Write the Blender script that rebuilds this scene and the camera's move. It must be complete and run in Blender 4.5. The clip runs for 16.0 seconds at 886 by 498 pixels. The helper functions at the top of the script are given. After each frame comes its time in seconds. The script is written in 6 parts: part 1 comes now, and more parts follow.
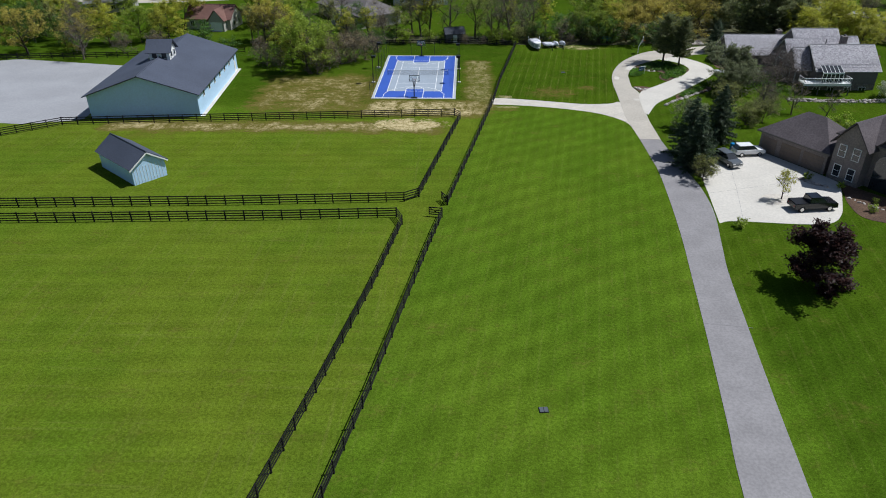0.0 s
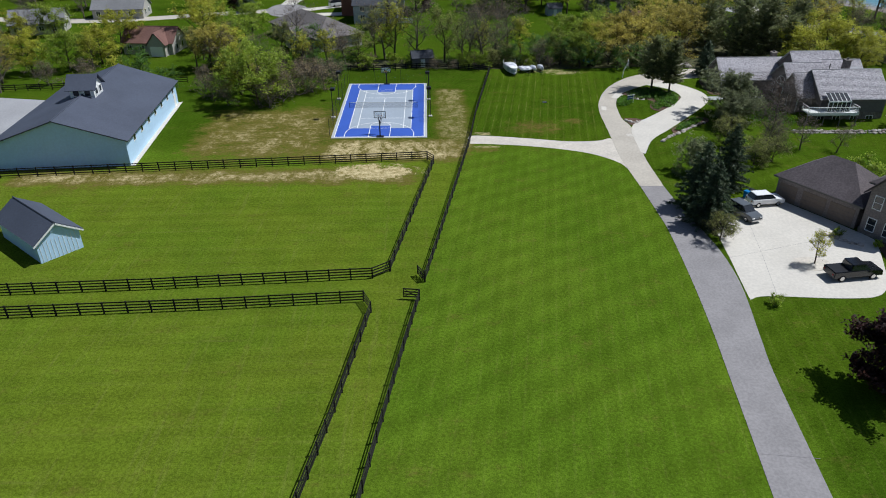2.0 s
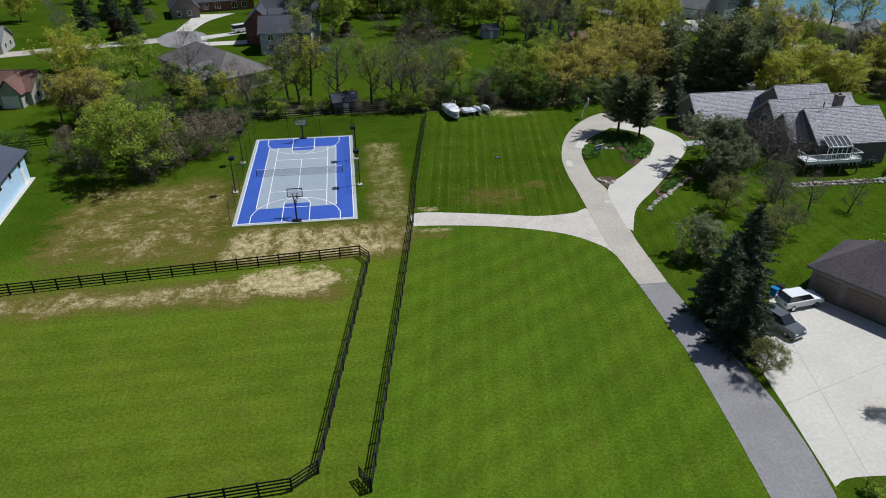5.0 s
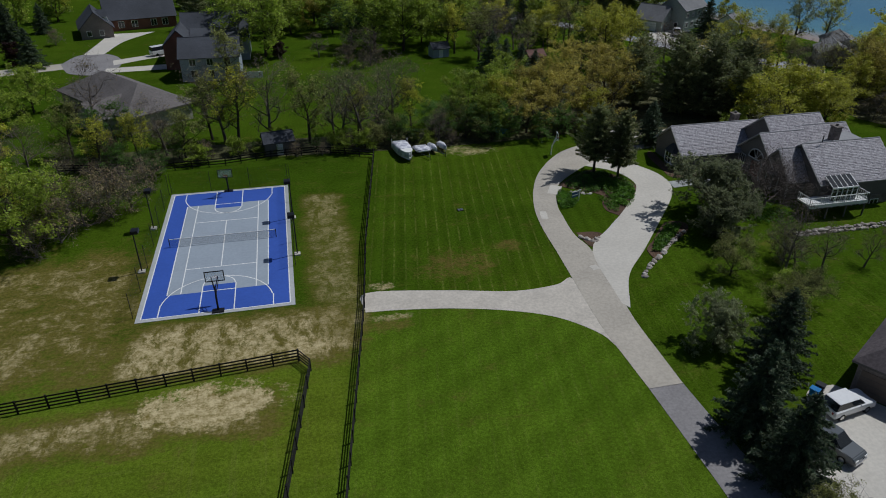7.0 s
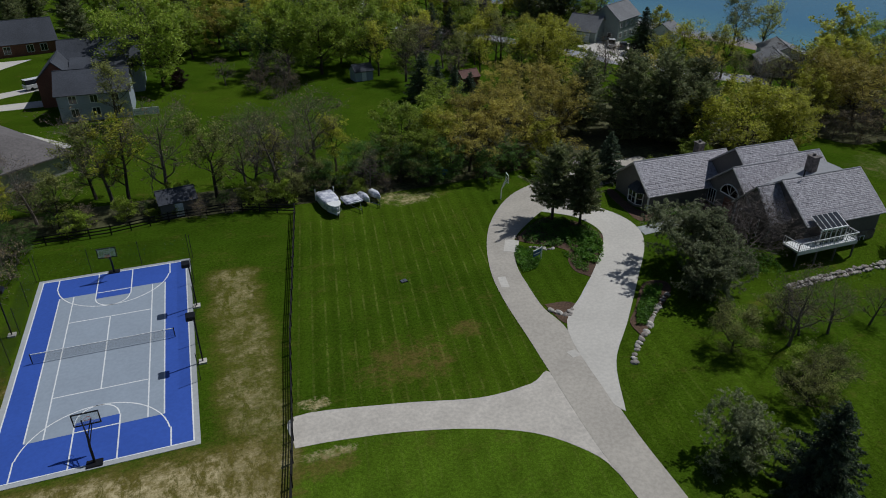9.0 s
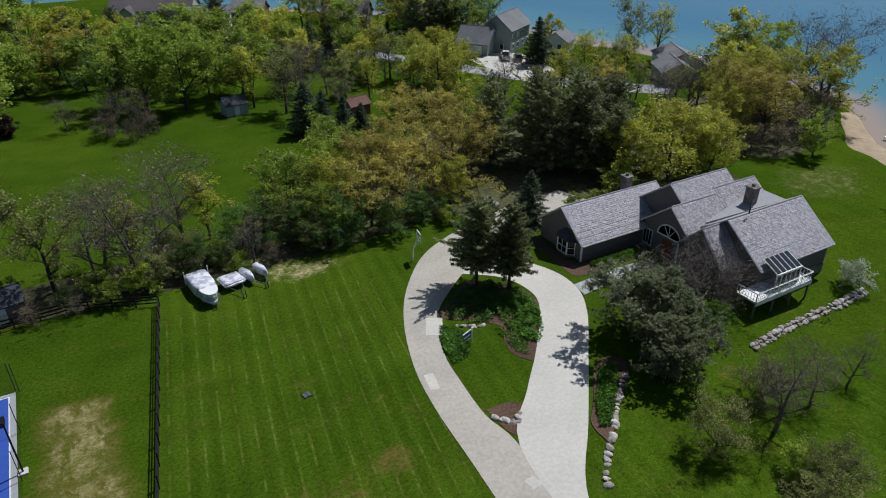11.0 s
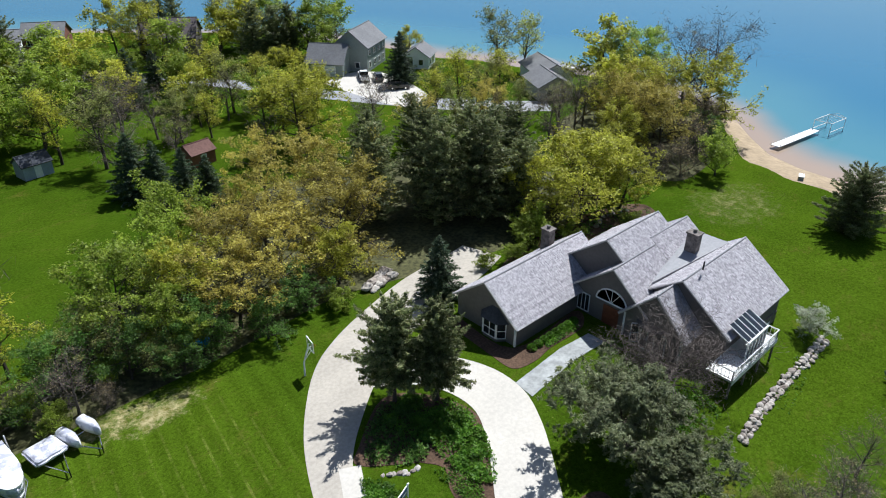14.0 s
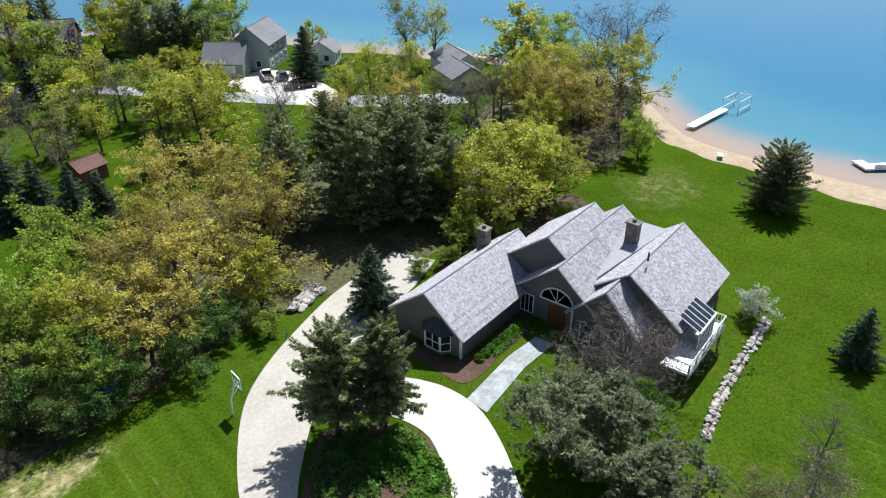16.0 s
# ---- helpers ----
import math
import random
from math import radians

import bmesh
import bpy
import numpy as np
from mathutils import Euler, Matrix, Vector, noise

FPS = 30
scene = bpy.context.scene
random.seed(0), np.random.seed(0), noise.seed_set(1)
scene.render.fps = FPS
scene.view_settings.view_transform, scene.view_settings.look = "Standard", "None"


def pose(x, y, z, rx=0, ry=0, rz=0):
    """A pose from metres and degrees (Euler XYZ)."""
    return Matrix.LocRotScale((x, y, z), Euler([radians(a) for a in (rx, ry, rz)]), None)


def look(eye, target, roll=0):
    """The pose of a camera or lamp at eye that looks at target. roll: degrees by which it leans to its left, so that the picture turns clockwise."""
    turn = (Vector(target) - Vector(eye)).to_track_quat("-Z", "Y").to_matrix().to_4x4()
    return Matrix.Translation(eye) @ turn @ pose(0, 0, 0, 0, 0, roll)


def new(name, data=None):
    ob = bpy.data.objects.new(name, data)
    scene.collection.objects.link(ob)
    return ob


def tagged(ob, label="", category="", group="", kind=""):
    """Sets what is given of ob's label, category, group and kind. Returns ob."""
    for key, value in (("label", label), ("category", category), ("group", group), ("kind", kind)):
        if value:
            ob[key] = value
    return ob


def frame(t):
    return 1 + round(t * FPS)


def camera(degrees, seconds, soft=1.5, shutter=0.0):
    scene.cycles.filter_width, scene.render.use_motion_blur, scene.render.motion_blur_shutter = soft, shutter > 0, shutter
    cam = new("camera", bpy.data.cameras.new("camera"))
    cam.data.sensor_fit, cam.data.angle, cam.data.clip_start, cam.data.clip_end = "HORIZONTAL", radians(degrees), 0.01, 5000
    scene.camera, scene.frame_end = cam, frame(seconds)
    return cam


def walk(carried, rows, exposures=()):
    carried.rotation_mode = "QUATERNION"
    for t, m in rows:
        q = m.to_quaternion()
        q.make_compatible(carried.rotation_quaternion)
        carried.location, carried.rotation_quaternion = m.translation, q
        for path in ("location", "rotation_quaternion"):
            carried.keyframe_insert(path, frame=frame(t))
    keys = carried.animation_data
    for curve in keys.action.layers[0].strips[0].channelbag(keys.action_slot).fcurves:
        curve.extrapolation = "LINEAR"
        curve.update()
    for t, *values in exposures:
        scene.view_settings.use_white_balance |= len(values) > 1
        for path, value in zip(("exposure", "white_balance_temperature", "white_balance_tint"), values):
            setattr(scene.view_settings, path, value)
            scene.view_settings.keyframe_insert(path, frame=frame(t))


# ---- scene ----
cam = camera(66.4, 16.0, soft=1.0)
PATH = [
    (0, (1.191, -0.780, 40.023), (1.130, 0.945, 39.011), -0.3),
    (0.5, (0.746, 3.521, 40.025), (0.696, 5.247, 39.017), -0.3),
    (1, (0.360, 7.724, 40.030), (0.330, 9.452, 39.024), -0.3),
    (1.5, (-0.017, 12.138, 40.039), (-0.013, 13.869, 39.038), -0.2),
    (2, (-0.370, 16.613, 40.027), (-0.333, 18.346, 39.028), -0.1),
    (2.5, (-0.580, 21.116, 40.049), (-0.512, 22.849, 39.052), -0.1),
    (3, (-0.726, 25.646, 40.087), (-0.625, 27.378, 39.092), -0.0),
    (3.5, (-0.780, 30.237, 40.154), (-0.646, 31.967, 39.160), 0.0),
    (4, (-0.829, 34.888, 40.169), (-0.661, 36.616, 39.176), 0.0),
    (6.5, (0.773, 57.806, 40.170), (1.122, 59.509, 39.181), 0.1),
    (7, (1.340, 62.258, 40.157), (1.725, 63.955, 39.171), 0.2),
    (7.5, (2.020, 66.625, 40.127), (2.441, 68.314, 39.142), 0.1),
    (8, (2.712, 70.897, 40.092), (3.185, 72.573, 39.110), 0.1),
    (8.5, (3.408, 75.152, 40.110), (3.938, 76.813, 39.130), 0.2),
    (9, (4.220, 79.376, 40.096), (4.805, 81.019, 39.117), 0.1),
    (11.5, (11.006, 99.203, 40.308), (11.934, 100.682, 39.334), -0.2),
    (12, (12.335, 102.808, 40.310), (13.326, 104.248, 39.338), -0.1),
    (12.5, (13.615, 106.155, 40.263), (14.659, 107.558, 39.293), -0.0),
    (13, (14.990, 109.280, 40.095), (16.087, 110.643, 39.126), 0.0),
    (13.5, (16.035, 111.992, 39.880), (17.184, 113.311, 38.911), 0.1),
    (14, (16.785, 114.244, 39.626), (17.985, 115.515, 38.653), 0.2),
    (14.5, (17.491, 115.979, 39.317), (18.739, 117.202, 38.343), 0.2),
    (15, (18.097, 117.249, 38.969), (19.387, 118.423, 37.992), 0.1),
    (15.5, (18.618, 118.196, 38.645), (19.949, 119.320, 37.663), 0.1),
    (16, (19.157, 118.990, 38.364), (20.520, 120.070, 37.375), -0.1),
]
STOPS = [(t, s, 5800, 10) for t, s in ((0.0, 0.0), (4.0, 0.0), (6.3, -0.68), (7.0, -0.88), (9.2, -0.87), (11.3, -0.15), (12.5, 0.13), (14.5, 0.56), (16.0, 0.68))]
walk(cam, [(t, look(eye, target, roll)) for t, eye, target, roll in PATH], STOPS)

# ---- light ----
SUN = Vector((0.52, 0.14, 0.84)).normalized()
world = bpy.data.worlds.new("sky")
scene.world = world
world.use_nodes = True
sky = world.node_tree.nodes.new("ShaderNodeTexSky")
sky.sky_type, sky.sun_disc = "NISHITA", False
sky.sun_elevation = math.asin(SUN.z)
sky.sun_rotation = math.atan2(SUN.x, SUN.y)
back = world.node_tree.nodes["Background"]
back.inputs["Strength"].default_value = 0.055
world.node_tree.links.new(sky.outputs[0], back.inputs["Color"])
lamp = bpy.data.lights.new("sun", "SUN")
lamp.energy, lamp.angle, lamp.color = 4.6, radians(0.5), (1.0, 0.96, 0.88)
sun = new("sun", lamp)
sun.matrix_world = look(SUN * 300, (0, 0, 0))


# ---- materials ----
class Nodes:
    """A short way to write node materials."""

    def __init__(self, name, rough=0.8, metal=0.0, spec=0.3):
        self.m = bpy.data.materials.new(name)
        self.m.use_nodes = True
        self.t = self.m.node_tree
        self.b = self.t.nodes["Principled BSDF"]
        self.b.inputs["Roughness"].default_value = rough
        self.b.inputs["Metallic"].default_value = metal
        self.b.inputs["Specular IOR Level"].default_value = spec
        geo = self.t.nodes.new("ShaderNodeNewGeometry")
        self.pos, self.island = geo.outputs["Position"], geo.outputs["Random Per Island"]
        self.xyz = None

    def plug(self, socket, v):
        if isinstance(v, bpy.types.NodeSocket):
            self.t.links.new(v, socket)
        elif isinstance(v, (tuple, list)) and len(v) == 3 and len(socket.default_value) == 4:
            socket.default_value = (*v, 1)
        else:
            socket.default_value = v

    def math(self, op, a, b=0.0, c=0.0):
        n = self.t.nodes.new("ShaderNodeMath")
        n.operation = op
        for s, v in zip(n.inputs, (a, b, c)):
            self.plug(s, v)
        return n.outputs[0]

    def x(self, i):
        if self.xyz is None:
            n = self.t.nodes.new("ShaderNodeSeparateXYZ")
            self.plug(n.inputs[0], self.pos)
            self.xyz = n.outputs
        return self.xyz[i]

    def noise(self, scale, detail=4.0, rough=0.6, at=None, stretch=None):
        at = at or self.pos
        if stretch:
            v = self.t.nodes.new("ShaderNodeMapping")
            self.plug(v.inputs[0], at)
            v.inputs["Scale"].default_value = stretch
            at = v.outputs[0]
        n = self.t.nodes.new("ShaderNodeTexNoise")
        self.plug(n.inputs["Vector"], at)
        n.inputs["Scale"].default_value, n.inputs["Detail"].default_value, n.inputs["Roughness"].default_value = scale, detail, rough
        return n.outputs["Fac"]

    def ramp(self, v, lo, hi, a=0.0, b=1.0):
        n = self.t.nodes.new("ShaderNodeMapRange")
        n.interpolation_type = "SMOOTHSTEP"
        for s, k in zip(n.inputs, (v, lo, hi, a, b)):
            self.plug(s, k)
        return n.outputs[0]

    def mix(self, f, a, b, mode="MIX"):
        n = self.t.nodes.new("ShaderNodeMix")
        n.data_type, n.blend_type = "RGBA", mode
        self.plug(n.inputs[0], f), self.plug(n.inputs[6], a), self.plug(n.inputs[7], b)
        return n.outputs[2]

    def scale(self, col, f):
        n = self.t.nodes.new("ShaderNodeVectorMath")
        n.operation = "SCALE"
        self.plug(n.inputs[0], col), self.plug(n.inputs["Scale"], f)
        return n.outputs[0]

    def bump(self, v, strength=0.3, dist=0.05):
        n = self.t.nodes.new("ShaderNodeBump")
        n.inputs["Strength"].default_value, n.inputs["Distance"].default_value = strength, dist
        self.plug(n.inputs["Height"], v)
        self.plug(self.b.inputs["Normal"], n.outputs[0])

    def color(self, c):
        self.plug(self.b.inputs["Base Color"], c)
        return self.m

    def pick(self):
        n = self.t.nodes.new("ShaderNodeObjectInfo")
        return n.outputs["Random"]


def plain(name, col, rough=0.7, metal=0.0, vary=0.2, grain=3.0, coarse=0.25, spec=0.3, bump=0.15):
    """A surface with fine grain and broad stains."""
    n = Nodes(name, rough, metal, spec)
    f = n.ramp(n.noise(grain, 5), 0.3, 0.7, 1 - vary, 1 + vary)
    g = n.ramp(n.noise(coarse, 3), 0.3, 0.7, 1 - vary * 0.7, 1 + vary * 0.7)
    if bump:
        n.bump(n.noise(grain * 2, 3), bump, 0.02)
    return n.color(n.scale(col if isinstance(col, bpy.types.NodeSocket) else n.mix(0.0, col, col), n.math("MULTIPLY", f, g)))


def leafy(name, a, b, c, gloss=0.5):
    """Leaves: three tones from leaf to leaf, some light passing through."""
    n = Nodes(name, gloss, 0.0, 0.25)
    col = n.mix(n.ramp(n.island, 0.0, 0.6), a, b)
    col = n.mix(n.ramp(n.island, 0.7, 1.0), col, c)
    col = n.scale(col, n.ramp(n.noise(0.8, 3), 0.34, 0.66, 0.62, 1.25))
    col = n.scale(col, n.ramp(n.pick(), 0.0, 1.0, 0.8, 1.2))
    n.color(col)
    tr = n.t.nodes.new("ShaderNodeBsdfTranslucent")
    n.plug(tr.inputs[0], col)
    mx = n.t.nodes.new("ShaderNodeMixShader")
    mx.inputs[0].default_value = 0.5
    n.t.links.new(n.b.outputs[0], mx.inputs[1])
    n.t.links.new(tr.outputs[0], mx.inputs[2])
    n.t.links.new(mx.outputs[0], n.t.nodes["Material Output"].inputs[0])
    return n.m


def grass_material():
    n = Nodes("grass", 1.0, 0.0, 0.0)
    x, y = n.x(0), n.x(1)
    fine = n.ramp(n.noise(3.2, 8, 0.85), 0.3, 0.7, 0.58, 1.45)
    mid = n.ramp(n.noise(0.22, 4), 0.3, 0.7, 0.9, 1.1)
    big = n.noise(0.035, 3)
    lush, dry = (0.066, 0.150, 0.010), (0.094, 0.132, 0.010)
    # line of the lane fence: paddocks on its far side are drier
    side = n.math("SUBTRACT", x, n.math("MULTIPLY_ADD", y, 0.165, -14.4))
    paddock = n.math("MULTIPLY", n.ramp(side, -1.0, 0.5, 1.0, 0.0), n.ramp(y, 111, 116, 1.0, 0.0))
    col = n.mix(n.ramp(big, 0.35, 0.65), (0.064, 0.115, 0.007), (0.080, 0.130, 0.009))
    col = n.mix(n.math("MULTIPLY", paddock, n.ramp(n.noise(0.06, 4), 0.3, 0.62, 0.25, 1.0)), col, dry)
    deep = n.math("MAXIMUM", n.ramp(y, 116, 122), n.math("MULTIPLY", n.ramp(x, 28, 31), n.ramp(y, 30, 60, 0.6, 1.0)))
    col = n.mix(deep, col, n.mix(n.ramp(big, 0.35, 0.65), (0.037, 0.071, 0.004), (0.051, 0.088, 0.005)))
    # mowing: long bands across, lines along
    warp = n.math("MULTIPLY_ADD", n.noise(0.05, 2), 4.0, 0.0)
    across = n.math("SINE", n.math("MULTIPLY", n.math("ADD", n.math("ADD", n.math("MULTIPLY", y, 0.92), n.math("MULTIPLY", x, -0.62)), warp), 1.75))
    along = n.math("SINE", n.math("MULTIPLY", n.math("SUBTRACT", x, n.math("MULTIPLY", y, 0.165)), 3.4))
    field = n.math("MULTIPLY", n.ramp(side, 0.0, 1.0), n.ramp(y, 118, 121, 1.0, 0.0))
    lawn = n.math("MULTIPLY", n.math("MULTIPLY", n.ramp(side, 0.0, 1.0), n.ramp(x, 34, 60, 1.0, 0.25)), n.math("MULTIPLY", n.ramp(y, 118, 121), n.ramp(y, 163, 166, 1.0, 0.0)))
    low = n.math("MULTIPLY", n.ramp(side, 0.0, -1.0), n.ramp(y, 110, 112, 1.0, 0.0))
    rows = n.math("SINE", n.math("MULTIPLY", n.math("ADD", y, n.math("MULTIPLY", x, -0.03)), 2.6))
    f = n.math("MULTIPLY_ADD", n.math("MULTIPLY", across, field), 0.07, 1.0)
    f = n.math("ADD", f, n.math("MULTIPLY", n.math("MULTIPLY", along, n.math("ADD", field, n.math("MULTIPLY", lawn, 1.9))), 0.05))
    f = n.math("ADD", f, n.math("MULTIPLY", n.math("MULTIPLY", rows, low), 0.05))
    thin = n.ramp(n.math("SINE", n.math("MULTIPLY", n.math("SUBTRACT", x, n.math("MULTIPLY", y, 0.165)), 4.6)), 0.78, 1.0)
    thin = n.math("MULTIPLY", n.math("MULTIPLY", thin, n.ramp(n.noise(0.3, 6, 0.85), 0.42, 0.64)), n.math("ADD", n.math("MULTIPLY", n.math("MULTIPLY", lawn, n.ramp(x, 33, 36, 1.0, 0.0)), n.ramp(y, 158, 164, 1.0, 0.0)), n.math("MULTIPLY", field, 0.4)))
    tufts = n.ramp(n.noise(9.0, 4, 0.8), 0.3, 0.7, 0.7, 1.32)
    f = n.math("MULTIPLY", f, tufts)
    col = n.mix(n.math("MULTIPLY", thin, 0.42), col, (0.17, 0.19, 0.04))
    # faint wheel lines and pale seed heads in the paddocks
    lines = n.ramp(n.noise(0.9, 5, 0.8, stretch=(1.6, 0.07, 1.0)), 0.52, 0.66)
    cross = n.ramp(n.noise(0.9, 5, 0.8, stretch=(0.06, 1.8, 1.0)), 0.53, 0.68)
    col = n.mix(n.math("MULTIPLY", n.math("MULTIPLY", n.math("MAXIMUM", lines, cross), paddock), 0.28), col, (0.15, 0.16, 0.035))
    col = n.mix(n.math("MULTIPLY", n.ramp(n.noise(5.5, 2, 0.6), 0.66, 0.74), 0.4), col, (0.20, 0.21, 0.06))
    col = n.scale(col, n.math("MULTIPLY", f, n.math("MULTIPLY", fine, mid)))
    # bare earth and straw
    rag = n.noise(0.5, 10, 0.88)

    def patch(cx, cy, rx, ry, lo=0.55, amount=1.0):
        dx = n.math("POWER", n.math("ABSOLUTE", n.math("DIVIDE", n.math("SUBTRACT", x, cx), rx)), 2.0)
        dy = n.math("POWER", n.math("ABSOLUTE", n.math("DIVIDE", n.math("SUBTRACT", y, cy), ry)), 2.0)
        d = n.math("SUBTRACT", n.math("SUBTRACT", 1.0, n.math("ADD", dx, dy)), n.math("MULTIPLY", n.math("SUBTRACT", 0.5, rag), 8.0))
        return n.math("MULTIPLY", n.ramp(d, 0.0, lo), amount)

    straw = n.mix(n.ramp(n.noise(1.3, 8, 0.85), 0.36, 0.62), (0.17, 0.135, 0.035), (0.58, 0.485, 0.28))
    ragged = n.noise(0.2, 10, 0.86, stretch=(1.0, 1.5, 1.0))

    def stretch_of(x0, x1, y0, y1, soft, lo, hi, amount):
        inx = n.math("MULTIPLY", n.ramp(x, x0 - soft, x0 + soft), n.ramp(x, x1 - soft, x1 + soft, 1.0, 0.0))
        iny = n.math("MULTIPLY", n.ramp(y, y0 - soft, y0 + soft), n.ramp(y, y1 - soft, y1 + soft, 1.0, 0.0))
        m = n.math("ADD", ragged, n.math("MULTIPLY", n.math("SUBTRACT", n.math("MULTIPLY", inx, iny), 1.0), 0.4))
        return n.math("MULTIPLY", n.ramp(m, lo, hi), amount)

    olive = (0.115, 0.10, 0.022)
    broken = n.ramp(n.noise(0.6, 10, 0.82, stretch=(1.0, 0.5, 1.0)), 0.42, 0.53)
    for x0, x1, y0, y1, s, lo, hi, am in ((-41, -13, 112, 141, 7.0, 0.47, 0.62, 0.9), (-17, 5, 113.5, 122, 2.6, 0.28, 0.48, 0.9), (0.3, 7.2, 116, 151, 2.2, 0.40, 0.60, 0.5), (-62, -2, 104.5, 111, 3.2, 0.40, 0.58, 0.85)):
        col = n.mix(stretch_of(x0, x1, y0, y1, s, lo - 0.16, hi - 0.12, min(1.0, am + 0.15)), col, n.scale(n.mix(0.0, olive, olive), fine))
        col = n.mix(n.math("MULTIPLY", broken, stretch_of(x0, x1, y0, y1, s, lo, hi, am)), col, straw)
    for cx, cy, rx, ry, lo, am in ((-8.5, 109.3, 6.5, 2.9, 0.5, 1.0), (8.7, 124.8, 1.6, 0.9, 0.8, 0.8), (-72, 112, 8, 3, 1.2, 0.6),
                                   (28.5, 162, 5, 2.2, 1.6, 0.7), (104, 148, 9, 6, 3.0, 0.5), (8.5, 118.7, 3.0, 0.7, 1.0, 0.7), (24, 163.5, 6, 1.5, 1.8, 0.6)):
        col = n.mix(patch(cx, cy, rx, ry, lo, am), col, straw)
    for cx, cy, rx, ry, lo, am in ((18, 127.5, 6, 4, 1.6, 0.7), (25, 130.5, 2.2, 1.8, 1.4, 0.6), (-50, 104, 6, 3, 2.0, 0.35), (8.5, 117.6, 3.2, 1.6, 1.4, 0.6)):
        col = n.mix(patch(cx, cy, rx, ry, lo, am), col, n.scale(n.mix(0.0, (0.14, 0.095, 0.03), (0, 0, 0)), fine))
    n.bump(n.noise(3.0, 5), 0.35, 0.12)
    return n.color(col)


GRASS = grass_material()
GARDEN = plain("shrub bed", (0.09, 0.055, 0.035), 0.95, vary=0.35, grain=5)
WOODFLOOR = plain("leaf litter", (0.075, 0.075, 0.03), 0.95, vary=0.45, grain=2.0, coarse=0.3)
ASPHALT = plain("worn asphalt", (0.245, 0.232, 0.232), 0.9, vary=0.12, grain=4, coarse=0.3)
CONCRETE = plain("pale concrete", (0.55, 0.515, 0.455), 0.85, vary=0.07, grain=3, coarse=0.2)
CONCRETE_WARM = plain("buff concrete", (0.43, 0.39, 0.33), 0.85, vary=0.10, grain=3, coarse=0.25)
SLATE = plain("flagstone", (0.33, 0.34, 0.33), 0.8, vary=0.2, grain=1.5, coarse=0.6)
YARD = plain("pale worn asphalt", (0.31, 0.31, 0.32), 0.9, vary=0.10, grain=3, coarse=0.12)
GRAVEL = plain("gravel", (0.52, 0.475, 0.41), 0.95, vary=0.11, grain=3, coarse=0.5, bump=0.4)
SAND = plain("sand", (0.37, 0.285, 0.185), 0.95, vary=0.14, grain=1.2, coarse=0.25)
BLUE = plain("blue court paint", (0.043, 0.10, 0.42), 0.6, vary=0.06)
GREY = plain("grey court paint", (0.32, 0.365, 0.42), 0.6, vary=0.05)
PALEGREY = plain("light court edge", (0.42, 0.43, 0.43), 0.7, vary=0.06)
WHITE = plain("white paint", (0.80, 0.80, 0.78), 0.5, vary=0.05)
SIDING = plain("pale blue-white metal siding", (0.50, 0.69, 0.90), 0.45, vary=0.04)
BLACKWOOD = plain("black fence boards", (0.012, 0.011, 0.011), 0.75, vary=0.3)
BLACK = plain("black steel", (0.012, 0.012, 0.014), 0.4, vary=0.15)
TAUPE = plain("taupe cladding", (0.15, 0.137, 0.127), 0.8, vary=0.08)
FLATROOF = plain("grey roof membrane", (0.30, 0.30, 0.31), 0.7, vary=0.08)
STONE = plain("field stone", (0.17, 0.15, 0.135), 0.85, vary=0.35, grain=2.5, coarse=0.8, bump=0.4)
BARK = plain("bark", (0.065, 0.052, 0.042), 0.95, vary=0.3, grain=6, bump=0.4)
TWIG = plain("dark twigs", (0.14, 0.115, 0.10), 0.95, vary=0.2, grain=6)
GREYBARK = plain("grey bark", (0.135, 0.112, 0.096), 0.95, vary=0.3, grain=6, bump=0.4)
GLASS = plain("dark window glass", (0.02, 0.025, 0.03), 0.06, vary=0.1, spec=0.8, bump=0)
TYRE = plain("tyre rubber", (0.012, 0.012, 0.012), 0.85, vary=0.15)
CHROME = plain("chrome", (0.6, 0.6, 0.6), 0.2, 1.0, vary=0.05, bump=0)
SHINGLE_DARK = plain("dark asphalt shingle", (0.060, 0.065, 0.078), 0.85, vary=0.2, grain=4, coarse=0.2)
BARNROOF = plain("charcoal roof", (0.066, 0.076, 0.105), 0.75, vary=0.14, grain=5, coarse=0.15)
SHINGLE_BROWN = plain("brown asphalt shingle", (0.105, 0.088, 0.092), 0.85, vary=0.22, grain=4)
BRICK = plain("brown brick", (0.23, 0.195, 0.18), 0.85, vary=0.2, grain=5)
BLUEPLASTIC = plain("blue plastic", (0.01, 0.16, 0.42), 0.4, vary=0.1)


def shake_material():
    n = Nodes("weathered cedar shakes", 0.85, 0.0, 0.2)
    v = n.math("ADD", n.math("MULTIPLY", n.island, 0.6), n.math("MULTIPLY", n.pick(), 0.4))
    col = n.mix(n.ramp(v, 0.1, 0.9), (0.31, 0.292, 0.308), (0.485, 0.462, 0.482))
    col = n.scale(col, n.ramp(n.noise(5, 5, stretch=(1, 1, 0.3)), 0.3, 0.7, 0.75, 1.2))
    return n.color(col)


SHAKE = shake_material()


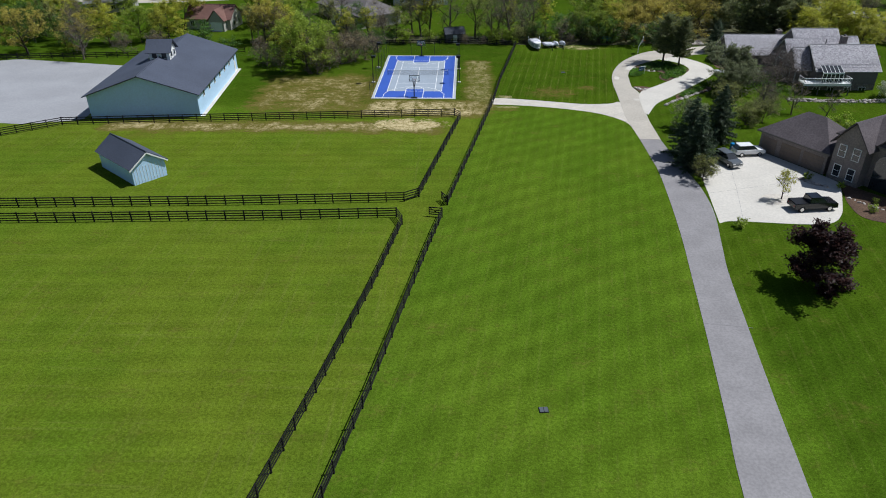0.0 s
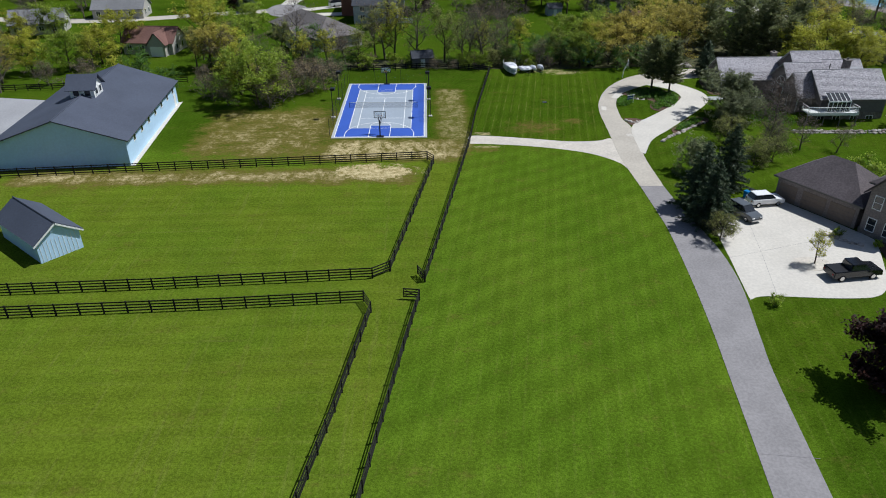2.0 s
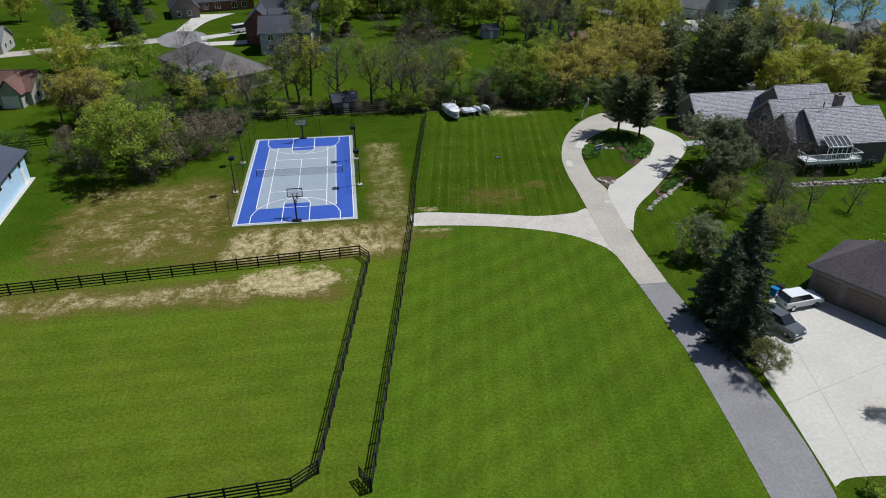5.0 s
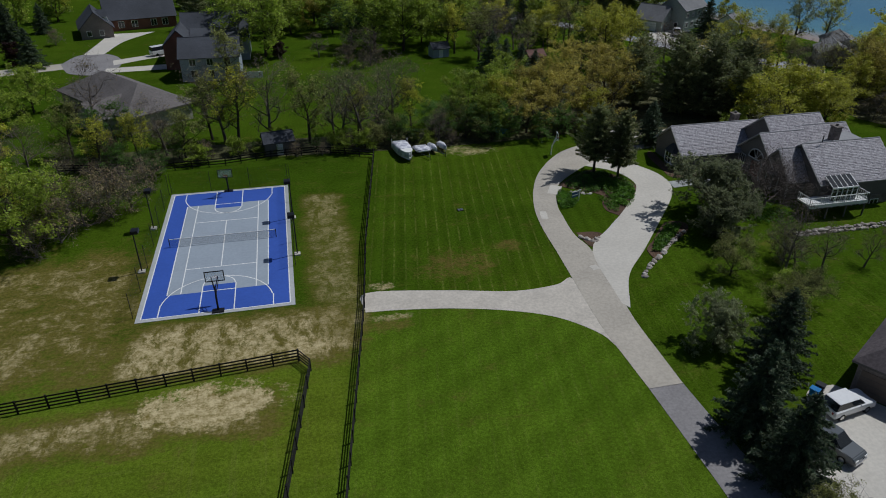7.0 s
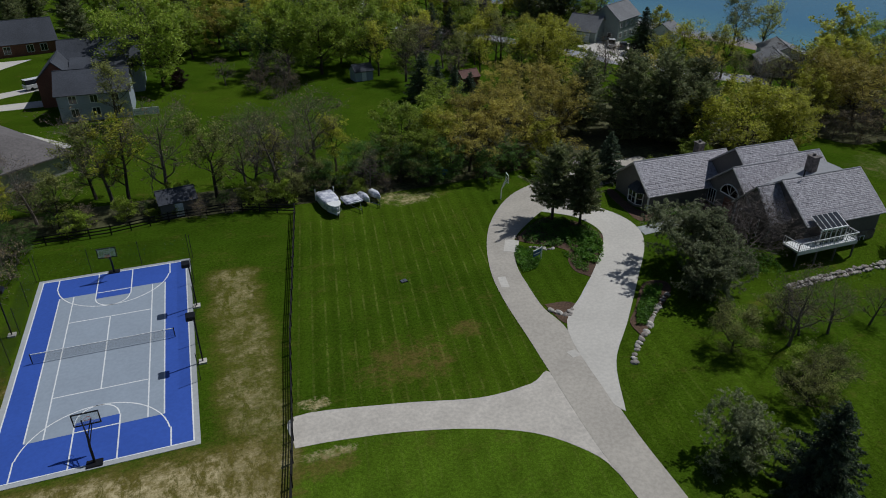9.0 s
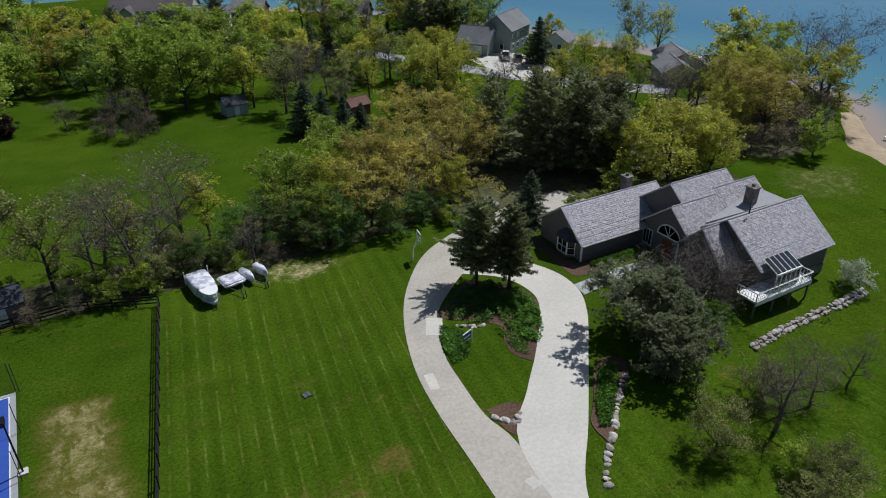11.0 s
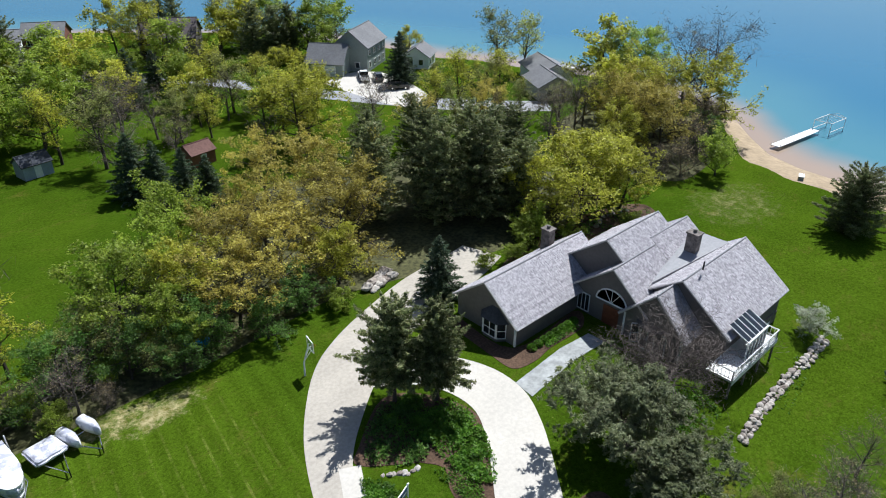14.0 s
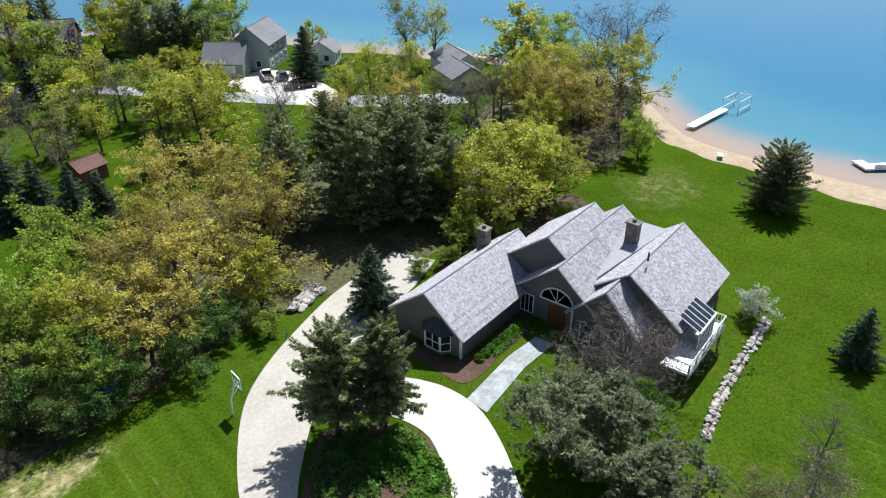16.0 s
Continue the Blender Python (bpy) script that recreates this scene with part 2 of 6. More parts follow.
def water_material():
    n = Nodes("lake water", 0.12, 0.0, 0.35)
    a = n.t.nodes.new("ShaderNodeAttribute")
    a.attribute_name = "offshore"
    d = n.math("ADD", a.outputs["Fac"], n.math("MULTIPLY", n.math("SUBTRACT", n.noise(0.03, 3), 0.5), 8.0))
    col = n.mix(n.ramp(d, 1, 14), (0.36, 0.27, 0.20), (0.075, 0.22, 0.27))
    col = n.mix(n.ramp(d, 10, 50), col, (0.028, 0.155, 0.26))
    n.bump(n.noise(1.2, 4), 0.12, 0.05)
    return n.color(col)


WATER = water_material()
LEAF = {
    "green": leafy("fresh leaves", (0.20, 0.29, 0.025), (0.31, 0.40, 0.04), (0.42, 0.49, 0.08)),
    "yellow": leafy("yellow green leaves", (0.35, 0.375, 0.03), (0.50, 0.50, 0.05), (0.60, 0.59, 0.10)),
    "olive": leafy("budding olive leaves", (0.34, 0.285, 0.05), (0.49, 0.425, 0.08), (0.59, 0.53, 0.13)),
    "bud": leafy("olive green buds", (0.20, 0.22, 0.06), (0.29, 0.31, 0.085), (0.38, 0.39, 0.13)),
    "brown": leafy("brown buds", (0.20, 0.155, 0.085), (0.28, 0.22, 0.12), (0.36, 0.31, 0.15)),
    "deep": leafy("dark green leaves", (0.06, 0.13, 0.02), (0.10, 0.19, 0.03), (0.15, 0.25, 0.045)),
    "needle": leafy("spruce needles", (0.055, 0.09, 0.05), (0.10, 0.14, 0.075), (0.20, 0.235, 0.14)),
    "pine": leafy("pine needles", (0.13, 0.165, 0.065), (0.22, 0.25, 0.10), (0.36, 0.35, 0.17)),
    "purple": leafy("purple leaves", (0.022, 0.009, 0.010), (0.04, 0.016, 0.014), (0.07, 0.03, 0.02)),
    "paleneedle": leafy("grey green pine needles", (0.17, 0.205, 0.10), (0.27, 0.30, 0.15), (0.40, 0.41, 0.23)),
    "white": leafy("white blossom", (0.50, 0.52, 0.42), (0.6, 0.62, 0.5), (0.30, 0.36, 0.16)),
    "bed": leafy("ground cover leaves", (0.075, 0.188, 0.015), (0.125, 0.263, 0.020), (0.188, 0.338, 0.037)),
}


# ---- building helpers ----
def link(name, mesh, mat, parent=None, label=""):
    mesh.materials.clear()
    mesh.materials.append(mat)
    ob = new(name, mesh)
    if parent:
        ob.parent = parent
    if label:
        ob["label"] = label
    return ob


def part(name, bm, mat, parent=None, label="", smooth=False):
    me = bpy.data.meshes.new(name)
    bmesh.ops.recalc_face_normals(bm, faces=bm.faces)
    bm.to_mesh(me)
    bm.free()
    if smooth:
        for p in me.polygons:
            p.use_smooth = True
    return link(name, me, mat, parent, label)


def thing(name, m, label, category, group=""):
    ob = new(name)
    ob.matrix_basis = m
    return tagged(ob, label, category, group)


def box(x0, x1, y0, y1, z0, z1, bm=None, bevel=0.0):
    own = bmesh.new()
    bmesh.ops.create_cube(own, size=1.0, matrix=Matrix.LocRotScale(((x0 + x1) / 2, (y0 + y1) / 2, (z0 + z1) / 2), None, (abs(x1 - x0), abs(y1 - y0), abs(z1 - z0))))
    if bevel:
        bmesh.ops.bevel(own, geom=own.edges[:], offset=bevel, segments=2, affect="EDGES")
    return join(bm, own)


def join(bm, own):
    if bm is None:
        return own
    me = bpy.data.meshes.new("tmp")
    own.to_mesh(me)
    own.free()
    bm.from_mesh(me)
    bpy.data.meshes.remove(me)
    return bm


def tube(points, radii, sides=6, bm=None):
    """A round bar through points."""
    bm = bm or bmesh.new()
    rings = []
    pts = [Vector(p) for p in points]
    for i, p in enumerate(pts):
        d = (pts[min(i + 1, len(pts) - 1)] - pts[max(i - 1, 0)]).normalized()
        u = d.orthogonal().normalized()
        v = d.cross(u)
        r = radii[i] if isinstance(radii, (list, tuple)) else radii
        rings.append([bm.verts.new(p + r * (math.cos(a) * u + math.sin(a) * v)) for a in (2 * math.pi * k / sides for k in range(sides))])
    for a, b in zip(rings, rings[1:]):
        for k in range(sides):
            bm.faces.new((a[k], a[(k + 1) % sides], b[(k + 1) % sides], b[k]))
    bm.faces.new(rings[0][::-1]), bm.faces.new(rings[-1])
    return bm


def solid(outline, z0, z1, bm=None):
    """An upright prism over an outline in plan."""
    bm = bm or bmesh.new()
    lo = [bm.verts.new((x, y, z0)) for x, y in outline]
    hi = [bm.verts.new((x, y, z1)) for x, y in outline]
    n = len(lo)
    bm.faces.new(lo[::-1]), bm.faces.new(hi)
    for i in range(n):
        bm.faces.new((lo[i], lo[(i + 1) % n], hi[(i + 1) % n], hi[i]))
    return bm


def extrude_y(profile, y0, y1, bm=None):
    """A prism along y over a profile in x and z."""
    bm = bm or bmesh.new()
    a = [bm.verts.new((x, y0, z)) for x, z in profile]
    b = [bm.verts.new((x, y1, z)) for x, z in profile]
    n = len(a)
    bm.faces.new(a), bm.faces.new(b[::-1])
    for i in range(n):
        bm.faces.new((a[i], b[i], b[(i + 1) % n], a[(i + 1) % n]))
    return bm


def extrude_x(profile, x0, x1, bm=None):
    """A prism along x over a profile in y and z."""
    bm = bm or bmesh.new()
    a = [bm.verts.new((x0, y, z)) for y, z in profile]
    b = [bm.verts.new((x1, y, z)) for y, z in profile]
    n = len(a)
    bm.faces.new(a), bm.faces.new(b[::-1])
    for i in range(n):
        bm.faces.new((a[i], b[i], b[(i + 1) % n], a[(i + 1) % n]))
    return bm


def smooth_line(points, steps=5):
    """A rounded line through points (Catmull-Rom)."""
    p = [Vector(q) for q in points]
    p = [2 * p[0] - p[1]] + p + [2 * p[-1] - p[-2]]
    out = []
    for i in range(1, len(p) - 2):
        for k in range(steps):
            t = k / steps
            a, b, c, d = p[i - 1:i + 3]
            out.append(0.5 * (2 * b + (c - a) * t + (2 * a - 5 * b + 4 * c - d) * t * t + (3 * b - a - 3 * c + d) * t ** 3))
    out.append(p[-2])
    return [tuple(v) for v in out]


# ---- ground ----
SHORE_Y = (60, 105, 124, 137, 148, 154, 160, 166, 188, 205, 214, 232, 240, 255, 293, 320, 380, 460)
SHORE_X = (127, 125, 124.7, 125.2, 126.5, 129, 135, 142, 150, 148, 143.5, 139.5, 134, 132, 120, 91, 20, -160)


def shore(y):
    return np.interp(y, SHORE_Y, SHORE_X)


def gz(x, y):
    """Height of the ground."""
    dip = -2.5 * np.exp(-((x - 75) / 18.0) ** 2) * np.exp(-((y - 121) / 11.0) ** 2)
    d = np.clip((x - shore(y) + 9) / 16, 0, 1)
    return dip - 1.9 * d * d * (3 - 2 * d)


def grid_sheet(name, xs, ys, height, mat):
    X, Y = np.meshgrid(xs, ys)
    Z = height(X, Y)
    v = np.stack([X.ravel(), Y.ravel(), Z.ravel()], 1)
    nx, ny = len(xs), len(ys)
    i = np.arange((nx - 1) * (ny - 1))
    a = (i // (nx - 1)) * nx + i % (nx - 1)
    f = np.stack([a, a + 1, a + nx + 1, a + nx], 1)
    me = bpy.data.meshes.new(name)
    me.from_pydata(v.tolist(), [], f.tolist())
    for p in me.polygons:
        p.use_smooth = True
    return link(name, me, mat)


far = [-3000, -1200, -500, -250]
tagged(grid_sheet("ground", np.array(far + list(range(-150, 221, 3)) + [300, 600, 1500, 3000]), np.array([-3000, -900, -300, -120] + list(range(-60, 361, 3)) + [420, 520, 800, 1800, 3500]), gz, GRASS),
       "striped mown green lawn with bare straw patches", "lawn", kind="structure")
LAKE_U = np.array([-9, -6, -4, -2] + list(range(0, 61, 2)) + [70, 100, 200, 600, 1500, 4500], float)
LAKE_Y = np.array([-2500, -500, -100, 40] + list(range(60, 460, 4)) + [700, 1500, 4500], float)
lake = grid_sheet("water", LAKE_U, LAKE_Y, lambda x, y: -0.95 + 0 * x, WATER)
at = lake.data.attributes.new("offshore", "FLOAT", "POINT")
at.data.foreach_set("value", [v.co.x for v in lake.data.vertices])
for v in lake.data.vertices:
    v.co.x += float(shore(v.co.y))
tagged(lake, "calm turquoise lake with pale shallows", "lake", kind="structure")


def slab(name, outline, mat, label, category, top=0.03, curve=True, drape=False):
    """A paved sheet with a real edge."""
    pts = smooth_line(list(outline) + [outline[0]], 5)[:-1] if curve else list(outline)
    bm = bmesh.new()
    vs = [bm.verts.new((x, y, top)) for x, y in pts]
    es = [bm.edges.new((vs[i], vs[(i + 1) % len(vs)])) for i in range(len(vs))]
    bmesh.ops.triangle_fill(bm, use_beauty=True, edges=es)
    r = bmesh.ops.extrude_face_region(bm, geom=bm.faces[:])
    for v in r["geom"]:
        if isinstance(v, bmesh.types.BMVert):
            v.co.z = -0.2
    if drape:
        for v in bm.verts:
            v.co.z += float(gz(v.co.x, v.co.y))
    return tagged(part(name, bm, mat), label, category, kind="structure")


def ribbon(name, left, right, mat, label, category, top=0.03, steps=5):
    """A paved strip between two lines of the same number of points."""
    a, b = smooth_line(left, steps), smooth_line(right, steps)
    bm = bmesh.new()
    rows = [[bm.verts.new((*p, top)), bm.verts.new((*q, top)), bm.verts.new((*q, -0.2)), bm.verts.new((*p, -0.2))] for p, q in zip(a, b)]
    for r, s in zip(rows, rows[1:]):
        for k in range(4):
            bm.faces.new((r[k], r[(k + 1) % 4], s[(k + 1) % 4], s[k]))
    bm.faces.new(rows[0]), bm.faces.new(rows[-1][::-1])
    return tagged(part(name, bm, mat), label, category, kind="structure")


ribbon("road", [(14, -30), (18, 5), (21.5, 32.7), (22.7, 40), (24.5, 51.5), (26.2, 63.1), (27.2, 70), (28.3, 79.5), (29.2, 89.7), (29.3, 95), (29.3, 103)],
       [(19, -30), (23, 5), (26.4, 32.9), (27.5, 42), (28.8, 52), (30.3, 63), (31.4, 68.5), (33.3, 78), (33.7, 86), (32.9, 95), (32.6, 103)], ASPHALT, "worn pale grey asphalt drive with patched cracks", "driveway")
ribbon("driveway", [(29.3, 103.05), (29.2, 107), (29.1, 113), (29.7, 121.7), (30.1, 127), (30.6, 134.2), (31.6, 140), (33.8, 146.4), (36.8, 151.9), (41.4, 157.3), (46, 160.2), (52, 162.4), (58, 164), (64, 164.5), (68, 165)],
       [(32.6, 103.05), (32.7, 107), (32.9, 113), (33.8, 121), (34.4, 127.6), (33.9, 131.3), (34.3, 136), (35.0, 140.3), (37.3, 145.9), (41.5, 150.0), (46.5, 153.5), (52.5, 156), (59, 157.3), (65, 158.6), (69.5, 160)], CONCRETE_WARM, "curving buff concrete drive round a planted island", "driveway", 0.034)
ribbon("driveway_branch", [(32.9, 116), (34.4, 127.0), (38.9, 132.2), (42.7, 136.1), (47.3, 141.6), (48.6, 145), (47.5, 149), (44, 152)],
       [(33.4, 115), (36.3, 121.1), (40.8, 126.2), (46.9, 133.4), (51.6, 139.2), (53.6, 143.6), (53.0, 148.5), (49, 155)], CONCRETE, "bright pale concrete drive leading to the house", "driveway", 0.04)
slab("gravel_track", [(6.3, 120.1), (9.8, 119.8), (15.2, 118.9), (21, 117.2), (25.5, 114.9), (28.6, 111.3), (29.3, 108.2), (29.6, 115), (29.75, 121.7), (27.4, 120.9), (22.4, 120.7), (15.3, 122.4), (6.8, 123.7)], GRAVEL, "rutted pale gravel track", "track", 0.02)
slab("parking_pad", [(33.0, 74.6), (35.1, 75.2), (42.5, 74.6), (46.7, 74.9), (49.1, 77.2), (51, 81), (53, 86), (52.6, 88.6), (46.6, 98.6), (45, 100), (42.5, 99.5), (40.5, 96), (35.8, 92), (34.7, 87), (34.2, 83.2), (33.6, 79)], CONCRETE, "bright pale concrete parking court", "parking", 0.04)
slab("garden_path", [(53.6, 143.8), (53.3, 141.6), (60, 142.2), (64.4, 141.9), (64.4, 143.8), (60.4, 144.2)], SLATE, "grey flagstone path to the front door", "path", 0.045, False)
beach = grid_sheet("beach", np.linspace(0, 1, 24), np.arange(92, 168.1, 1.5), lambda x, y: 0 * x, SAND)
for v in beach.data.vertices:
    y = v.co.y
    inner = np.interp(y, (92, 122, 131, 145, 157, 168), (12.5, 11, 10, 8.4, 9.5, 5.5)) + 0.5 * math.sin(y * 0.7)
    x = float(shore(y)) - inner + v.co.x * (inner + 9)
    v.co = (x, y, float(gz(x, y)) + 0.035 * (1 if 0.02 < v.co.x < 0.98 else -3))
tagged(beach, "smooth tan sand beach sloping into the water", "beach", kind="structure")
slab("woodland_floor", [(-34, 166.5), (-10, 166.3), (10, 165.2), (22, 164.6), (38, 165), (50, 166), (62, 163), (76, 160.5), (90, 162), (94, 172), (90, 186), (76, 192), (60, 196), (44, 190), (32, 180), (22, 173.5), (0, 173.5), (-34, 172)], WOODFLOOR, "brown-green leaf litter under the trees", "leaf litter", 0.02)
slab("woodland_floor_shore", [(102, 162), (106, 157), (118, 158.5), (130, 164), (140, 171), (142, 184), (120, 188), (104, 178)], WOODFLOOR, "brown-green leaf litter under the shore trees", "leaf litter", 0.02, True, True)
slab("patio_yard", [(-65.5, 110.5), (-75, 108), (-110, 112), (-125, 140), (-100, 150), (-68.5, 144)], YARD, "wide pale grey yard beside the barn", "yard", 0.03, False)


# ---- court ----
CX0, CX1, CY0, CY1 = -16.6, -0.7, 123.1, 154.4
court = thing("sport_court", pose(CX0, CY0, 0), "blue and grey painted sport court with white lines", "sport court")
CW, CL = CX1 - CX0, CY1 - CY0
part("slab", box(0, CW, 0, CL, -0.15, 0.05), PALEGREY, court, "pale grey concrete edge")
part("blue_surface", box(0.45, CW - 0.45, 0.45, CL - 0.45, 0.03, 0.056), BLUE, court, "blue painted surface")
part("grey_surface", box(2.55, 13.15, 4.55, CL - 4.55, 0.03, 0.062), GREY, court, "grey painted playing field")


def court_line(x0, x1, y0, y1):
    part("line", box(x0, x1, y0, y1, 0.05, 0.068), WHITE, court)


LW = 0.11
for x in (0.45, CW - 0.56):
    court_line(x, x + LW, 0.45, CL - 0.45)
for y in (0.45, CL - 0.56):
    court_line(0.57, CW - 0.57, y, y + LW)
for x in (2.5, 3.9, 11.78, 13.08):
    court_line(x, x + LW, 4.6, CL - 4.6)
for y in (9.7, CL - 9.8):
    court_line(4.02, 11.77, y, y + LW)
court_line(7.8, 7.91, 9.82, CL - 9.82)
for k in (0, 1):
    def flip(y):
        return y if k == 0 else CL - y
    for x in (6.1, 9.6):
        court_line(x, x + LW, flip(0.57), flip(5.8))
    court_line(6.22, 9.59, flip(4.56), flip(4.67))
    part("key_surface", box(6.22, 9.59, flip(4.68), flip(5.8), 0.03, 0.066), BLUE, court, "blue free throw area")
    for r, cy, a0, a1 in ((1.75, 5.8, 0, 180), (5.83, 1.75, 10, 170)):
        bm = bmesh.new()
        pts = [(7.87 + r * math.cos(radians(a)), cy + r * math.sin(radians(a))) for a in np.linspace(a0, a1, 41)]
        inn = [(7.87 + (r - LW) * math.cos(radians(a)), cy + (r - LW) * math.sin(radians(a))) for a in np.linspace(a0, a1, 41)]
        for i in range(40):
            vs = [bm.verts.new((p[0], flip(p[1]), 0.0705)) for p in (pts[i], pts[i + 1], inn[i + 1], inn[i])]
            bm.faces.new(vs)
        part("arc_line", bm, WHITE, court)
    court_line(2.06, 2.06 + LW, flip(0.57), flip(2.75))
    court_line(13.6, 13.6 + LW, flip(0.57), flip(2.75))


def net_material():
    n = Nodes("black netting", 0.8)
    tr = n.t.nodes.new("ShaderNodeBsdfTransparent")
    mx = n.t.nodes.new("ShaderNodeMixShader")
    mx.inputs[0].default_value = 0.14
    n.color((0.012, 0.012, 0.014))
    n.t.links.new(tr.outputs[0], mx.inputs[1])
    n.t.links.new(n.b.outputs[0], mx.inputs[2])
    n.t.links.new(mx.outputs[0], n.t.nodes["Material Output"].inputs[0])
    return n.m


NET = net_material()
GLASSPANE = plain("clear backboard", (0.85, 0.9, 0.95), 0.05, vary=0.02, bump=0)
GLASSPANE.node_tree.nodes["Principled BSDF"].inputs["Transmission Weight"].default_value = 0.9
tennis = thing("tennis_net", pose(CX0, CY0 + CL / 2, 0.05), "low black net with white tape across the court", "net")
part("net", box(1.6, 14.1, -0.01, 0.01, 0.05, 0.98), NET, tennis)
part("tape", box(1.6, 14.1, -0.03, 0.03, 0.98, 1.05), WHITE, tennis, "white band")
for x in (1.6, 14.1):
    part("post", tube([(x, 0, 0), (x, 0, 1.1)], 0.05, 8), BLACK, tennis)


def hoop(m, label, pole_mat, reach=1.5):
    h = thing("basketball_hoop", m, label, "basketball hoop", "basketball hoops")
    if reach > 1.2:
        part("base", box(-0.6, 0.6, -0.5, 0.3, 0, 0.12, bevel=0.03), pole_mat, h)
    part("pole", tube([(0, 0, -0.1), (0, 0.1, 1.6), (0, 0.5, 2.6)], [0.11, 0.1, 0.09], 8), pole_mat, h)
    for x in (-0.35, 0.35):
        part("arm", tube([(0, 0.4, 2.4), (x, reach - 0.15, 3.3)], 0.05, 6), pole_mat, h)
        part("arm", tube([(0, 0.15, 1.7), (x * 0.9, reach - 0.15, 2.8)], 0.04, 6), pole_mat, h)
    part("backboard", box(-0.92, 0.92, reach - 0.12, reach - 0.06, 2.75, 3.85), GLASSPANE, h, "clear backboard")
    bm = box(-0.96, 0.96, reach - 0.14, reach - 0.04, 2.70, 2.78)
    box(-0.96, 0.96, reach - 0.14, reach - 0.04, 3.82, 3.90, bm)
    box(-0.98, -0.90, reach - 0.14, reach - 0.04, 2.70, 3.90, bm)
    box(0.90, 0.98, reach - 0.14, reach - 0.04, 2.70, 3.90, bm)
    part("board_frame", bm, pole_mat, h)
    ring = [(0.23 * math.cos(a), reach + 0.25 + 0.23 * math.sin(a), 3.05) for a in np.linspace(0, 6.2, 13)]
    part("rim", tube(ring, 0.02, 5), plain("orange rim", (0.5, 0.1, 0.03), 0.5), h, "orange rim")
    return h


hoop(pose(-8.5, 123.7, 0.04), "black basketball hoop with clear backboard on the court", BLACK)
hoop(pose(-8.9, 153.9, 0.04, 0, 0, 180), "black basketball hoop with clear backboard on the court", BLACK)
hoop(pose(40.5, 157.4, 0, 0, 0, -100) @ Matrix.Diagonal((0.72, 0.8, 0.95, 1)), "white basketball hoop beside the drive", WHITE, 1.1)


def flood(x, y, turn):
    f = thing("flood_light", pose(x, y, 0, 0, 0, turn), "tall black court light on a concrete foot", "flood light", "court lights")
    part("foot", box(-0.35, 0.35, -0.35, 0.35, 0, 0.18), CONCRETE, f, "concrete foot")
    part("pole", tube([(0, 0, 0), (0, 0, 5.1)], 0.07, 8), BLACK, f)
    part("lamp_head", box(-0.5, 0.5, -0.15, 0.65, 5.0, 5.4, bevel=0.05), BLACK, f)


for x, y, turn in ((-17.4, 133.5, -90), (-17.6, 144.3, -90), (-0.1, 133.8, 90), (-0.3, 143.6, 90)):
    flood(x, y, turn)
screen = thing("court_netting", pose(0, 0, 0), "thin black ball netting on slim posts round the court", "netting")
for (xa, ya), (xb, yb) in (((CX0 - 0.3, CY0 + 1), (CX0 - 0.3, CY1)), ((CX1 + 0.3, CY0 + 8), (CX1 + 0.3, CY1)), ((CX0, CY1 + 0.3), (CX1, CY1 + 0.3))):
    k = max(2, round(math.hypot(xb - xa, yb - ya) / 5.3))
    for i in range(k + 1):
        x, y = xa + (xb - xa) * i / k, ya + (yb - ya) * i / k
        part("post", tube([(x, y, 0), (x, y, 3.1)], 0.035, 6), BLACK, screen)
    bm = bmesh.new()
    bm.faces.new([bm.verts.new(p) for p in ((xa, ya, 0.1), (xb, yb, 0.1), (xb, yb, 3.05), (xa, ya, 3.05))])
    part("net", bm, NET, screen)


# ---- fences ----
POST_MESH = bpy.data.meshes.new("post")
bmp = box(-0.07, 0.07, -0.07, 0.07, -0.3, 1.42, bevel=0.012)
bmp.to_mesh(POST_MESH)
RAIL_MESH = bpy.data.meshes.new("rail")
bmp = box(0, 1, -0.02, 0.02, -0.07, 0.07)
bmp.to_mesh(RAIL_MESH)
for me in (POST_MESH, RAIL_MESH):
    me.materials.append(BLACKWOOD)


def board_fence(points, label, rails=(0.28, 0.62, 0.96, 1.30), spacing=2.42):
    """Posts along a bent line with boards between."""
    f = thing("board_fence", pose(points[0][0], points[0][1], 0), label, "fence", "paddock fences")
    ox, oy = points[0]
    last = None
    for (xa, ya), (xb, yb) in zip(points, points[1:]):
        run = math.hypot(xb - xa, yb - ya)
        k = max(1, round(run / spacing))
        for i in range(0 if last is None else 1, k + 1):
            p = (xa + (xb - xa) * i / k - ox, ya + (yb - ya) * i / k - oy)
            ob = new("post", POST_MESH)
            ob.parent = f
            ob.matrix_basis = pose(*p, random.uniform(-0.03, 0.03), random.uniform(-1.2, 1.2), random.uniform(-1.2, 1.2), math.degrees(math.atan2(yb - ya, xb - xa)))
            if last is not None:
                d = math.hypot(p[0] - last[0], p[1] - last[1])
                for z in rails:
                    r = new("rail", RAIL_MESH)
                    r.parent = f
                    r.matrix_basis = pose(*last, z, 0, random.uniform(-0.35, 0.35), math.degrees(math.atan2(p[1] - last[1], p[0] - last[0]))) @ Matrix.Diagonal((d, 1, 1, 1))
            last = p
    return f


